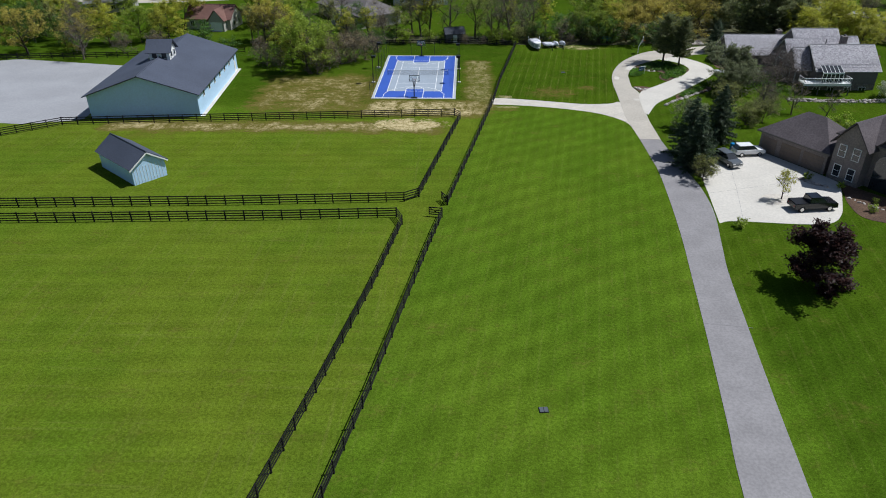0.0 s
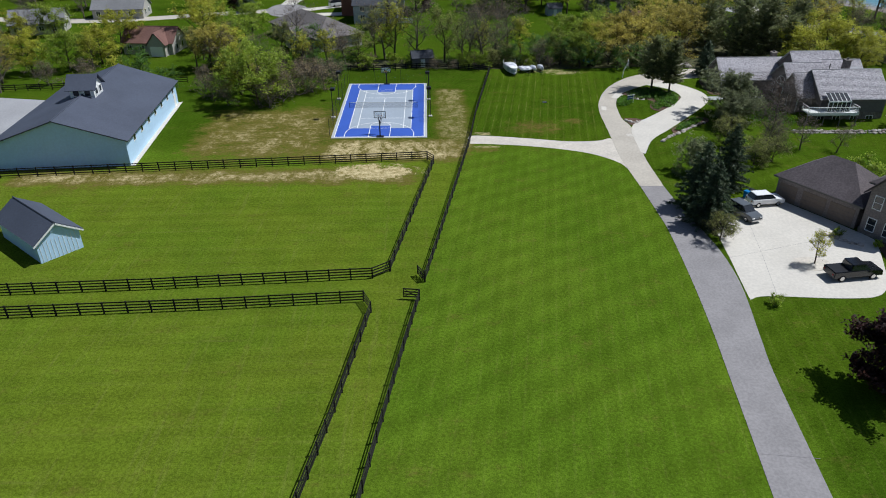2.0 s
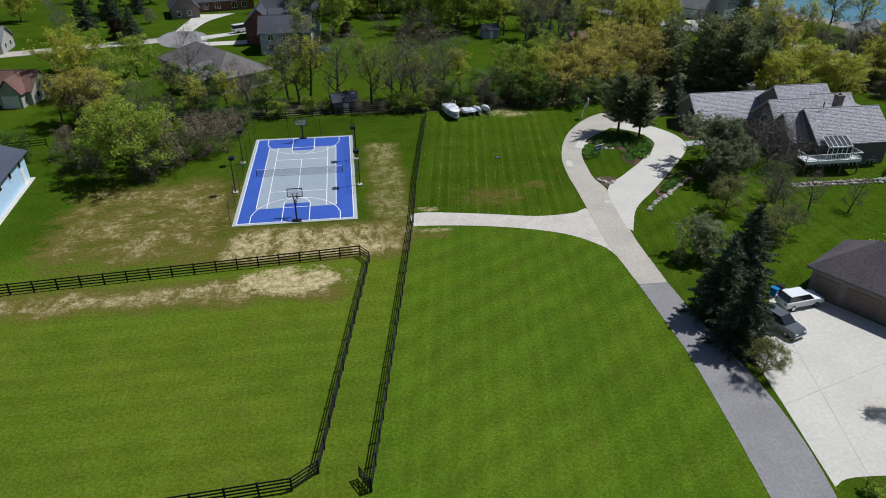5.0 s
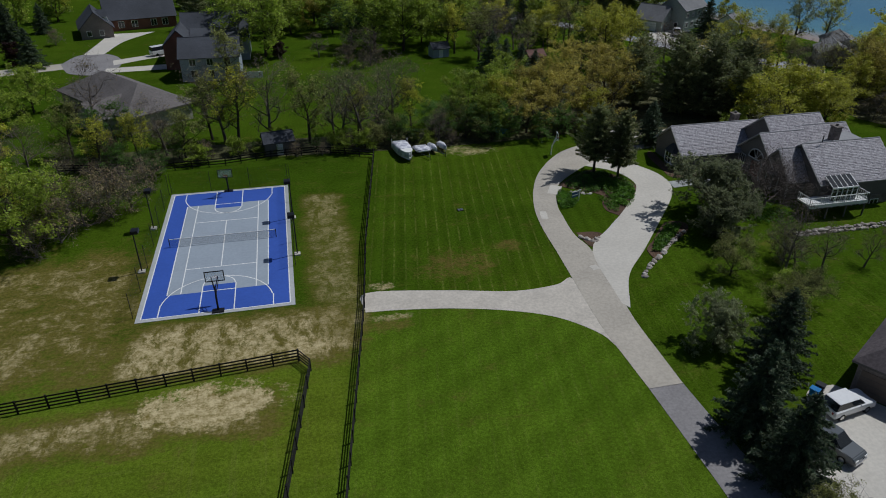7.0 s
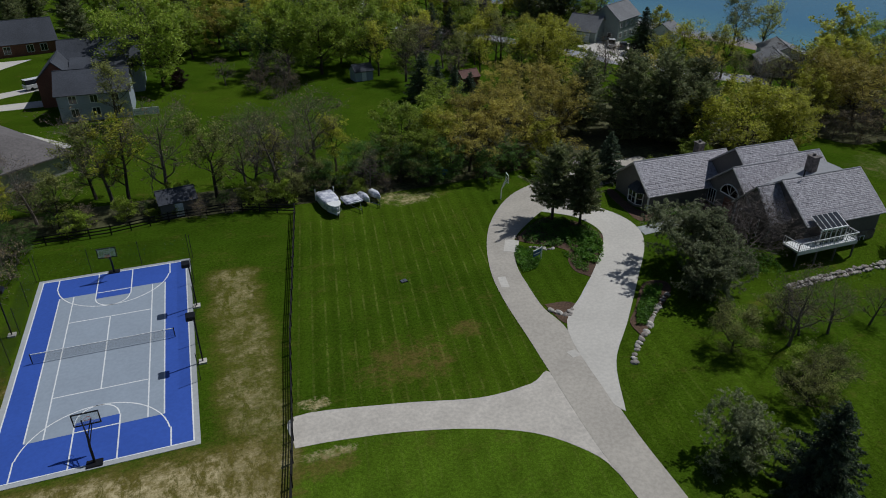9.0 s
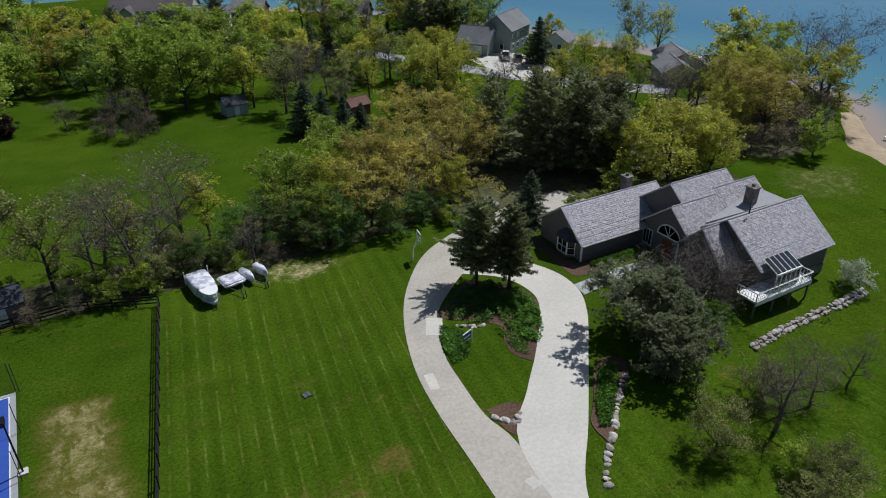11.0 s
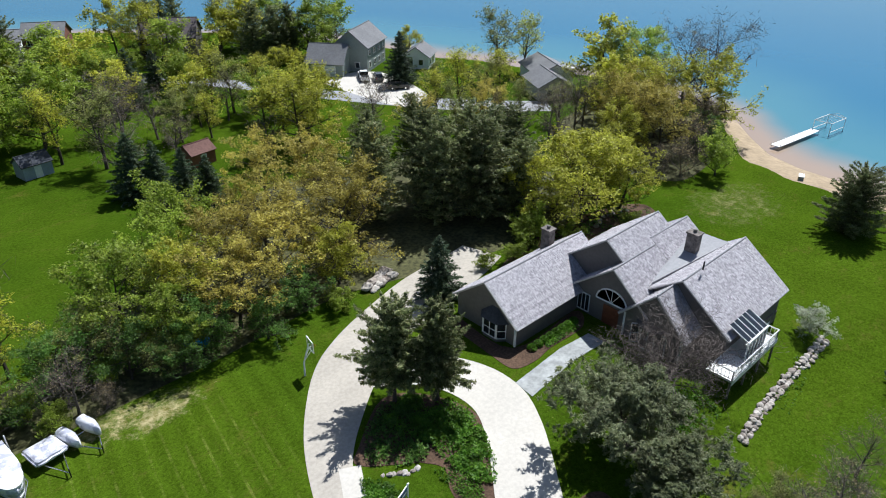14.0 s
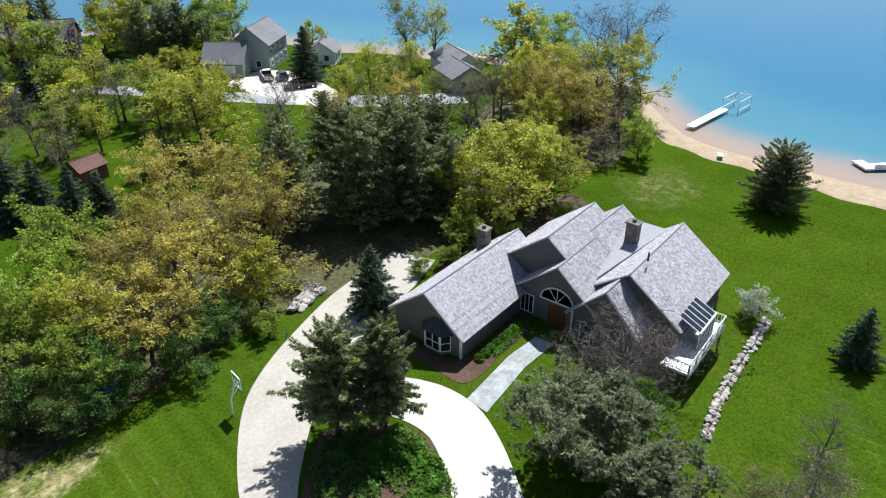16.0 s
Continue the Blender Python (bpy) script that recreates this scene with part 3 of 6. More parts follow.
board_fence(smooth_line([(-19.5, -20), (-13, 10), (-8.7, 31.8), (-6.65, 43.3), (-4.8, 55.5), (-3.0, 67), (-1.6, 75.4)], 1), "black four-board fence along the mown lane")
board_fence([(-1.0, 78.9), (0.3, 86.2), (4.3, 109.2), (6.3, 121), (8.1, 134.5), (12.8, 162.3)], "black four-board fence along the mown lane")
board_fence([(-24.5, -20), (-17.6, 10), (-13.4, 31.8), (-10.9, 45), (-8.5, 59), (-6.5, 73.3), (-7.4, 75.3), (-21.8, 74.3), (-57.2, 72.6), (-95, 70.5)], "black four-board fence round the lower paddock")
board_fence([(-95, 75.2), (-59.8, 76.8), (-30.2, 78.2), (-6.8, 79.8), (-4.9, 81.2), (0.3, 112), (-0.7, 113.6), (-16.9, 112.2), (-49.8, 109.5), (-67.7, 107.8), (-75.2, 102.4), (-95, 92)], "black four-board fence round the upper paddock")
board_fence([(-34, 166), (-19.6, 163.5), (-9.8, 163.8), (-3, 165.3), (4.1, 165.8), (12.8, 162.5)], "black board fence along the tree line", (0.4, 0.8, 1.2))
board_fence([(-110, 149), (-85, 151), (-64, 153), (-50, 156)], "black board fence along the tree line", (0.4, 0.8, 1.2))


def gate(m, label):
    g = thing("gate", m, label, "gate", "paddock gates")
    for z in (0.3, 0.6, 0.9, 1.25):
        part("board", box(0, 1.7, -0.025, 0.025, z - 0.06, z + 0.06), BLACKWOOD, g)
    for x in (0.05, 1.65):
        part("stile", box(x - 0.05, x + 0.05, -0.035, 0.035, 0.2, 1.32), BLACKWOOD, g)
    for a, b in (((0.05, 0.25), (1.65, 1.25)), ((0.05, 1.25), (1.65, 0.25))):
        part("brace", tube([(a[0], 0, a[1]), (b[0], 0, b[1])], 0.04, 4), BLACKWOOD, g)


gate(pose(-1.62, 75.5, 0, 0, 0, 172), "open black braced wooden gate by the fence end")
gate(pose(-1.05, 78.8, 0, 0, 0, 118), "open black braced wooden gate by the fence end")


# ---- buildings ----
def roof_plane(a, b, c, d, thick=0.16):
    """A roof slab: a to b along the eave, d to c along the ridge."""
    a, b, c, d = (Vector(p) for p in (a, b, c, d))
    n = (b - a).cross(d - a).normalized()
    if n.z < 0:
        n = -n
    bm = bmesh.new()
    lo = [bm.verts.new(p) for p in (a, b, c, d)]
    hi = [bm.verts.new(p + n * thick) for p in (a, b, c, d)]
    bm.faces.new(lo), bm.faces.new(hi)
    for i in range(4):
        bm.faces.new((lo[i], lo[(i + 1) % 4], hi[(i + 1) % 4], hi[i]))
    return bm


def shakes(parent, a, b, c, d, lift=0.17, course=0.25, mat=None, singles=0):
    """Courses of split shakes over a roof plane; a few hundred stand singly."""
    a, b, c, d = (Vector(p) for p in (a, b, c, d))
    n = (b - a).cross(d - a).normalized()
    if n.z < 0:
        n = -n
    verts, faces = [], []
    rows = int((d - a).length / course)
    unit = bpy.data.meshes.new("shake")
    unit.from_pydata([(0, 0, 0), (1, 0, 0), (1, 1, -0.02), (0, 1, -0.02), (0, 0, 0.05), (1, 0, 0.05), (1, 1, 0.0), (0, 1, 0.0)], [], [(4, 5, 6, 7), (0, 1, 5, 4), (0, 4, 7, 3), (1, 2, 6, 5)])
    unit.materials.append(mat or SHAKE)
    made = 0
    for r in range(rows):
        t0, t1 = r / rows, (r + 1.12) / rows
        e0, e1 = a.lerp(d, t0), b.lerp(c, t0)
        f0, f1 = a.lerp(d, min(t1, 1)), b.lerp(c, min(t1, 1))
        w, s = (e1 - e0).length, 0.0
        while s < w - 0.05:
            k = min(random.uniform(0.14, 0.40), w - s)
            u0, u1 = s / w, (s + k - 0.012) / w
            z0 = lift + random.uniform(0.02, 0.06)
            lowl, lowr = e0.lerp(e1, u0), e0.lerp(e1, u1)
            upl, upr = f0.lerp(f1, u0), f0.lerp(f1, u1)
            drop = (lowl - upl) * random.uniform(-0.03, 0.06)
            if made < singles and r % 3 == 1:
                ex, ey = (lowr - lowl), (upl - lowl)
                ob = new("shake", unit)
                ob.parent = parent
                m = Matrix.Identity(4)
                m.col[0][:3], m.col[1][:3], m.col[2][:3], m.col[3][:3] = ex, ey, n, lowl + drop + n * (z0 - 0.03)
                ob.matrix_basis = m
                made += 1
            else:
                i = len(verts)
                verts += [tuple(v) for v in (lowl + drop + n * z0, lowr + drop + n * z0, upr + n * lift, upl + n * lift, lowl + drop + n * (lift - 0.02), lowr + drop + n * (lift - 0.02))]
                faces += [(i, i + 1, i + 2, i + 3), (i + 4, i + 5, i + 1, i), (i + 4, i, i + 3), (i + 5, i + 2, i + 1)]
            s += k
    me = bpy.data.meshes.new("shake_covering")
    me.from_pydata(verts, [], faces)
    ob = link("shake_covering", me, mat or SHAKE, parent)
    ob["kind"] = "stuff"


def window(parent, m, w, h, cols=1, rows=1, frame_mat=None):
    """A framed window whose outer side looks along -y of m."""
    frame_mat = frame_mat or WHITE
    e = new("window")
    e.parent = parent
    e.matrix_basis = m
    bm = box(-w / 2 - 0.09, w / 2 + 0.09, -0.06, 0.03, -0.09, 0.0)
    box(-w / 2 - 0.09, w / 2 + 0.09, -0.06, 0.03, h, h + 0.09, bm)
    box(-w / 2 - 0.09, -w / 2, -0.06, 0.03, 0, h, bm)
    box(w / 2, w / 2 + 0.09, -0.06, 0.03, 0, h, bm)
    for i in range(1, cols):
        x = -w / 2 + w * i / cols
        box(x - 0.035, x + 0.035, -0.045, 0.02, 0, h, bm)
    for i in range(1, rows):
        z = h * i / rows
        box(-w / 2, w / 2, -0.045, 0.02, z - 0.03, z + 0.03, bm)
    part("window_frame", bm, frame_mat, e)
    part("pane", box(-w / 2, w / 2, -0.015, 0.01, 0, h), GLASS, e)
    return e


def gable_house(h, x0, x1, y0, y1, z0, eave, ridge_z, along, wall, roof, over=0.4, ridge=None, shingled=None, left_eave=None, singles=0):
    """A block with a pitched roof. along: the axis of the ridge. Walls, gables, roof slabs and ridge cap as parts of h."""
    if along == "x":
        rc = ridge if ridge is not None else (y0 + y1) / 2
        le = left_eave if left_eave is not None else eave
        part("wall", extrude_x([(y0, z0), (y1, z0), (y1, le), (rc, ridge_z), (y0, eave)], x0, x1), wall, h)
        s0, s1 = (ridge_z - eave) / (rc - y0), (ridge_z - le) / (y1 - rc)
        lo = ((x0 - over, y0 - over, eave - s0 * over), (x1 + over, y0 - over, eave - s0 * over), (x1 + over, rc, ridge_z), (x0 - over, rc, ridge_z))
        hi = ((x0 - over, y1 + over, le - s1 * over), (x1 + over, y1 + over, le - s1 * over), (x1 + over, rc, ridge_z), (x0 - over, rc, ridge_z))
        cap = tube([(x0 - over - 0.02, rc, ridge_z + 0.2), (x1 + over + 0.02, rc, ridge_z + 0.2)], 0.09, 6)
    else:
        rc = ridge if ridge is not None else (x0 + x1) / 2
        le = left_eave if left_eave is not None else eave
        part("wall", extrude_y([(x0, z0), (x1, z0), (x1, le), (rc, ridge_z), (x0, eave)], y0, y1), wall, h)
        s0, s1 = (ridge_z - eave) / (rc - x0), (ridge_z - le) / (x1 - rc)
        lo = ((x0 - over, y0 - over, eave - s0 * over), (x0 - over, y1 + over, eave - s0 * over), (rc, y1 + over, ridge_z), (rc, y0 - over, ridge_z))
        hi = ((x1 + over, y0 - over, le - s1 * over), (x1 + over, y1 + over, le - s1 * over), (rc, y1 + over, ridge_z), (rc, y0 - over, ridge_z))
        cap = tube([(rc, y0 - over - 0.02, ridge_z + 0.2), (rc, y1 + over + 0.02, ridge_z + 0.2)], 0.09, 6)
    for i, q in enumerate((lo, hi)):
        part("roof", roof_plane(*q), roof, h)
        if shingled:
            shakes(h, *q, mat=shingled, singles=singles if i == 0 else 0)
    if shingled:
        for x in [x0 - over - 0.03] + ([x1 + over + 0.03] if x1 > 77 else []):
            for q, e, s in ((y0 - over, eave, s0), (y1 + over, le, s1)):
                part("rake_trim", tube([(x, q, e - s * over + 0.1), (x, rc, ridge_z + 0.12)], 0.1, 4), TRIM, h)
        part("gutter", tube([(x0 - over, y0 - over - 0.06, eave - s0 * over + 0.08), (x1 + over, y0 - over - 0.06, eave - s0 * over + 0.08)], 0.07, 6), TRIM, h)
    part("ridge_cap", cap, roof if not shingled else FLATROOF, h)


TRIM = plain("pale grey trim", (0.45, 0.43, 0.42), 0.6, vary=0.08)
# barn
barn = thing("barn", pose(-45.4, 112.5, 0, 0, 0, 4.6), "long pale blue-white metal barn with charcoal roof and cupola", "barn")
gable_house(barn, -18.8, 0, 0, 30.5, 0, 4.1, 7.3, "y", SIDING, BARNROOF, 0.55)
for k in range(7):
    y = 4 + 4.0 * k
    window(barn, pose(0.02, y, 2.6, 0, 0, 90), 0.9, 0.9)
part("door", box(-0.02, 0.06, 28, 29.1, 0, 2.2), WHITE, barn)
part("door", box(-18.86, -18.78, 8, 12, 0, 3.6), WHITE, barn)
part("footing", box(-0.02, 0.7, -0.1, 30.7, -0.1, 0.04), CONCRETE, barn, "narrow concrete apron")
cup = new("cupola")
cup.parent = barn
cup.matrix_basis = pose(-9.4, 14.2, -1.2) @ Matrix.Diagonal((1.25, 1.25, 1.17, 1))
part("cupola_wall", box(-1.5, 1.5, -1.5, 1.5, 5.8, 8.3), WHITE, cup)
for s in (-1, 1):
    part("cupola_roof", roof_plane((-1.9, s * 1.95, 8.0), (1.9, s * 1.95, 8.0), (1.9, 0, 9.7), (-1.9, 0, 9.7), 0.1), BARNROOF, cup)
part("cupola_gable", extrude_x([(-1.5, 8.3), (1.5, 8.3), (0, 9.6)], -1.5, 1.5), WHITE, cup)
for y in (-0.7, 0.7):
    window(cup, pose(1.52, y, 7.2, 0, 0, 90), 0.7, 0.8)
    window(cup, pose(y, -1.52, 7.2), 0.7, 0.8)

# shed
shed = thing("shed", pose(-44.8, 83.8, 0, 0, 0, 50), "white board shed with charcoal shingle roof in the paddock", "shed")
gable_house(shed, 0, 4.9, 0, 10.0, 0, 2.6, 4.3, "y", SIDING, BARNROOF, 0.32)
for y in np.arange(0.3, 4.8, 0.45):
    part("batten", box(y - 0.02, y + 0.02, -0.03, 0.0, 0, 2.5), WHITE, shed)
for s in (-1, 1):
    part("rake_trim", roof_plane((2.45 + s * 2.8, -0.36, 2.2), (2.45 + s * 2.8, -0.32, 2.2), (2.45, -0.32, 4.13), (2.45, -0.36, 4.13), 0.18), WHITE, shed)

# main house
house = thing("house", pose(0, 0, 0), "taupe gabled lake house with weathered cedar shake roofs", "house")
gable_house(house, 57.5, 71.9, 147.3, 155.1, -0.3, 2.5, 5.5, "x", TAUPE, SHAKE, 0.4, 151.2, SHAKE, singles=150)
gable_house(house, 69.0, 77.6, 141.0, 150.4, -0.3, 4.4, 8.0, "x", TAUPE, SHAKE, 0.35, 145.7, SHAKE)
gable_house(house, 74.5, 81.2, 140.6, 147.6, -0.6, 4.2, 6.8, "x", TAUPE, SHAKE, 0.3, 144.1, SHAKE)
gable_house(house, 67.2, 73.5, 139.6, 147.4, -0.3, 3.2, 6.4, "x", TAUPE, SHAKE, 0.45, 143.4, SHAKE)
gable_house(house, 69.6, 81.3, 132.7, 141.2, -2.4, 3.1, 6.7, "x", TAUPE, SHAKE, 0.4, 137.6, SHAKE, left_eave=4.1, singles=150)
gable_house(house, 66.8, 70.4, 135.4, 141.6, -1.2, 2.7, 5.9, "x", TAUPE, SHAKE, 0.4, 138.4, SHAKE)
bm = bmesh.new()
tri = [(70.0, 141.0, 4.8), (80.9, 138.8, 6.08), (80.9, 143.3, 6.08)]
lo, hi = [bm.verts.new((x, y, z - 0.5)) for x, y, z in tri], [bm.verts.new(p) for p in tri]
bm.faces.new(lo[::-1]), bm.faces.new(hi)
for i in range(3):
    bm.faces.new((lo[i], lo[(i + 1) % 3], hi[(i + 1) % 3], hi[i]))
part("valley_roof", bm, FLATROOF, house, "smooth grey membrane valley")


def chimney(x, y, w, d, z0, z1):
    c = new("chimney")
    c.parent = house
    c.matrix_basis = pose(x, y, 0)
    part("chimney_shaft", box(-w / 2, w / 2, -d / 2, d / 2, z0, z1, bevel=0.03), STONE, c, "mottled stone stack")
    part("cap", box(-w / 2 - 0.1, w / 2 + 0.1, -d / 2 - 0.1, d / 2 + 0.1, z1, z1 + 0.14), STONE, c)
    part("flue", tube([(0, 0, z1 + 0.1), (0, 0, z1 + 0.45)], 0.2, 10), TAUPE, c)


chimney(77.3, 141.0, 1.0, 1.2, 4.5, 7.6)
chimney(69.6, 153.6, 1.0, 1.1, 3.0, 6.0)
# openings: front gables
bay = new("bay")
bay.parent = house
bay.matrix_basis = pose(57.5, 150.0, 0)
part("bay_base", solid([(0, -1.5), (-0.75, -0.85), (-0.75, 0.85), (0, 1.5)], -0.2, 0.35), TAUPE, bay)
for y, turn, w in ((0, -90, 1.5), (-1.2, -41, 0.8), (1.2, -139, 0.8)):
    window(bay, pose(-0.75 if y == 0 else -0.4, y, 0.42, 0, 0, turn), w, 1.6, 2 if y == 0 else 1, 2)
bm = bmesh.new()
ring = [bm.verts.new((x, y, 2.12)) for x, y in ((0, -1.8), (-0.95, -1.05), (-0.95, 1.05), (0, 1.8))]
peak = [bm.verts.new((0, -0.45, 3.3)), bm.verts.new((0, 0.45, 3.3))]
for q in ((ring[0], ring[1], peak[0]), (ring[1], ring[2], peak[1], peak[0]), (ring[2], ring[3], peak[1]), tuple(ring[::-1]), (ring[0], peak[0], peak[1], ring[3])):
    bm.faces.new(q)
part("bay_hood", bm, SHINGLE_DARK, bay, "dark hipped hood")
window(house, pose(67.18, 146.6, 0.3, 0, 0, -90), 1.3, 1.9, 3, 1)
part("front_door", box(67.1, 67.19, 142.4, 144.2, -0.1, 2.1), plain("red-brown door", (0.16, 0.055, 0.03), 0.5), house, "red-brown double door")
arch = new("window")
arch.parent = house
arch.matrix_basis = pose(67.16, 143.4, 2.5)
bm = bmesh.new()
out = [(1.75 * math.cos(a), 1.5 * math.sin(a)) for a in np.linspace(0, math.pi, 17)]
bm.faces.new([bm.verts.new((0, y, z)) for y, z in out])
bmesh.ops.solidify(bm, geom=bm.faces[:], thickness=0.04)
part("pane", bm, GLASS, arch)
part("window_frame", tube([(-0.03, y, z) for y, z in out] + [(-0.03, 1.75, 0)], 0.09, 6), WHITE, arch)
for a in (60, 90, 120):
    part("muntin", tube([(-0.03, 0, 0), (-0.03, 1.7 * math.cos(radians(a)), 1.45 * math.sin(radians(a)))], 0.04, 4), WHITE, arch)
for k, (dy, turn) in enumerate(((-1.25, -55), (0, -90), (1.25, -125))):
    window(house, pose(66.55 - (0.45 if k == 1 else 0), 138.5 - dy, 0.2, 0, 0, turn), 1.3, 2.0, 2, 2)
part("bay_roof", solid([(66.8, 136.7), (65.8, 137.7), (65.8, 139.3), (66.8, 140.3)], 2.3, 2.5), TAUPE, house)
for y in (147.35, 141.5, 135.45):
    x = 57.45 if y > 146 else 66.75
    part("corner_trim", box(x - 0.04, x + 0.14, y - 0.06, y + 0.12, -0.2, 2.6), WHITE, house)
# sunroom and deck on the downhill side
deck = new("deck")
deck.parent = house
part("deck_floor", box(66.4, 75.4, 130.3, 132.7, 0.95, 1.15), WHITE, deck)
part("deck_fascia", box(66.35, 75.45, 130.2, 130.28, 0.7, 1.17), WHITE, deck)
for x in (66.5, 69.5, 72.4, 75.3):
    part("deck_post", box(x - 0.08, x + 0.08, 130.32, 130.48, -2.2, 0.95), TAUPE, deck)
for a, b in (((66.4, 130.3), (75.4, 130.3)), ((75.4, 130.3), (75.4, 132.7)), ((66.4, 130.3), (66.4, 132.7))):
    part("rail", tube([(*a, 2.15), (*b, 2.15)], 0.06, 6), WHITE, deck)
    part("rail", tube([(*a, 1.35), (*b, 1.35)], 0.04, 6), WHITE, deck)
    k = int(math.hypot(b[0] - a[0], b[1] - a[1]) / 0.3)
    for i in range(k + 1):
        x, y = a[0] + (b[0] - a[0]) * i / k, a[1] + (b[1] - a[1]) * i / k
        part("baluster", tube([(x, y, 1.15), (x, y, 2.12)], 0.025 if i % 6 else 0.06, 4), WHITE, deck)
sunroom = new("sunroom")
sunroom.parent = house
for k in range(5):
    x = 70.0 + 0.78 * k
    part("roof_pane", roof_plane((x, 130.9, 3.0), (x + 0.68, 130.9, 3.0), (x + 0.68, 132.9, 3.95), (x, 132.9, 3.95), 0.06), GLASS, sunroom)
    part("glazing", box(x, x + 0.68, 130.9, 130.96, 1.15, 2.95), GLASS, sunroom)
for k in range(6):
    x = 69.95 + 0.78 * k
    part("mullion", box(x - 0.05, x + 0.05, 130.82, 130.94, 1.15, 3.05), WHITE, sunroom)
    part("rafter", tube([(x, 130.85, 3.06), (x, 132.9, 4.03)], 0.05, 4), WHITE, sunroom)
part("header", box(69.9, 73.95, 130.8, 130.96, 2.9, 3.1), WHITE, sunroom)
part("basement_stone", box(68.55, 81.25, 132.6, 132.72, -2.4, 0.5), STONE, house, "rough stone basement wall")
for x in (70.2, 73.0, 76.2, 79.0):
    window(house, pose(x, 132.6, -1.3), 1.2, 1.1, 2)
part("vent_pipe", tube([(72, 137.2, 7.1), (72, 137.2, 8.0)], 0.08, 8), BLACK, house)


# brown house with its garage wing
manor = thing("house", pose(46.6, 99.2, 0, 0, 0, -58.6), "large brown brick house with hipped garage wing", "house")
part("wall", box(0, 11.0, 0, 8.0, -0.2, 3.2), BRICK, manor)


def hip(h, x0, x1, y0, y1, z0, z1, mat, over=0.5, inset=None):
    x0, x1, y0, y1 = x0 - over, x1 + over, y0 - over, y1 + over
    d = inset if inset is not None else min(x1 - x0, y1 - y0) / 2
    bm = bmesh.new()
    lo = [bm.verts.new(p) for p in ((x0, y0, z0), (x1, y0, z0), (x1, y1, z0), (x0, y1, z0))]
    if x1 - x0 >= y1 - y0:
        r = [bm.verts.new((x0 + d, (y0 + y1) / 2, z1)), bm.verts.new((x1 - d, (y0 + y1) / 2, z1))]
        bm.faces.new((lo[0], lo[1], r[1], r[0])), bm.faces.new((lo[2], lo[3], r[0], r[1]))
        bm.faces.new((lo[1], lo[2], r[1])), bm.faces.new((lo[3], lo[0], r[0]))
    else:
        r = [bm.verts.new(((x0 + x1) / 2, y0 + d, z1)), bm.verts.new(((x0 + x1) / 2, y1 - d, z1))]
        bm.faces.new((lo[0], lo[1], r[0])), bm.faces.new((lo[1], lo[2], r[1], r[0]))
        bm.faces.new((lo[2], lo[3], r[1])), bm.faces.new((lo[3], lo[0], r[0], r[1]))
    bm.faces.new(lo[::-1])
    part("roof", bm, mat, h)
    part("fascia", box(x0, x1, y0, y1, z0 - 0.22, z0 - 0.004), TAUPE, h)


hip(manor, 0, 11.0, 0, 8.0, 3.25, 6.6, SHINGLE_BROWN)
for x0, x1 in ((0.4, 2.9), (3.7, 6.9), (7.4, 10.6)):
    part("garage_door", box(x0, x1, -0.06, 0.02, 0, 2.4), plain("taupe garage door", (0.19, 0.145, 0.115), 0.6, vary=0.08), manor)
    for z in (0.6, 1.2, 1.8):
        part("door_groove", box(x0, x1, -0.075, -0.06, z - 0.02, z + 0.02), TAUPE, manor)
wing = new("main_block")
wing.parent = manor
wing.matrix_basis = pose(-2.1, 0, 0)
part("wall", box(13.2, 24, 1.5, 14, -0.2, 6.0), BRICK, wing)
hip(wing, 13.2, 24, 1.5, 14, 6.05, 10.2, SHINGLE_BROWN)
part("wall", extrude_y([(13.8, -0.2), (18.2, -0.2), (18.2, 5.8), (16, 8.6), (13.8, 5.8)], -0.3, 4), BRICK, wing)
for s in (-1, 1):
    part("roof", roof_plane((16 + s * 2.7, -0.8, 5.2), (16 + s * 2.7, 6, 5.2), (16, 6, 8.7), (16, -0.8, 8.7), 0.15), SHINGLE_BROWN, wing)
for x in (15.0, 17.0):
    window(wing, pose(x, -0.33, 3.6), 0.9, 1.6, 1, 2)
    window(wing, pose(x, -0.33, 0.7), 0.9, 1.6, 1, 2)
part("entry_arch", extrude_y([(19, -0.1), (22, -0.1), (22, 3.6)] + [(20.5 + 1.5 * math.cos(a), 3.6 + 1.5 * math.sin(a)) for a in np.linspace(0.2, math.pi - 0.2, 8)] + [(19, 3.6)], 1.2, 1.52), GLASS, wing)
part("wall", extrude_y([(18.4, -0.2), (22.6, -0.2), (22.6, 5.6), (20.5, 8.0), (18.4, 5.6)], 1.53, 4), BRICK, wing)
for s in (-1, 1):
    part("roof", roof_plane((20.5 + s * 2.6, 1.0, 5.0), (20.5 + s * 2.6, 7, 5.0), (20.5, 7, 8.1), (20.5, 1.0, 8.1), 0.15), SHINGLE_BROWN, wing)
part("turret", solid([(13.4 + 0, 0.3), (13.9, -0.35), (18.1, -0.35), (18.2, 0.3)], -0.2, 0.6), STONE, wing)


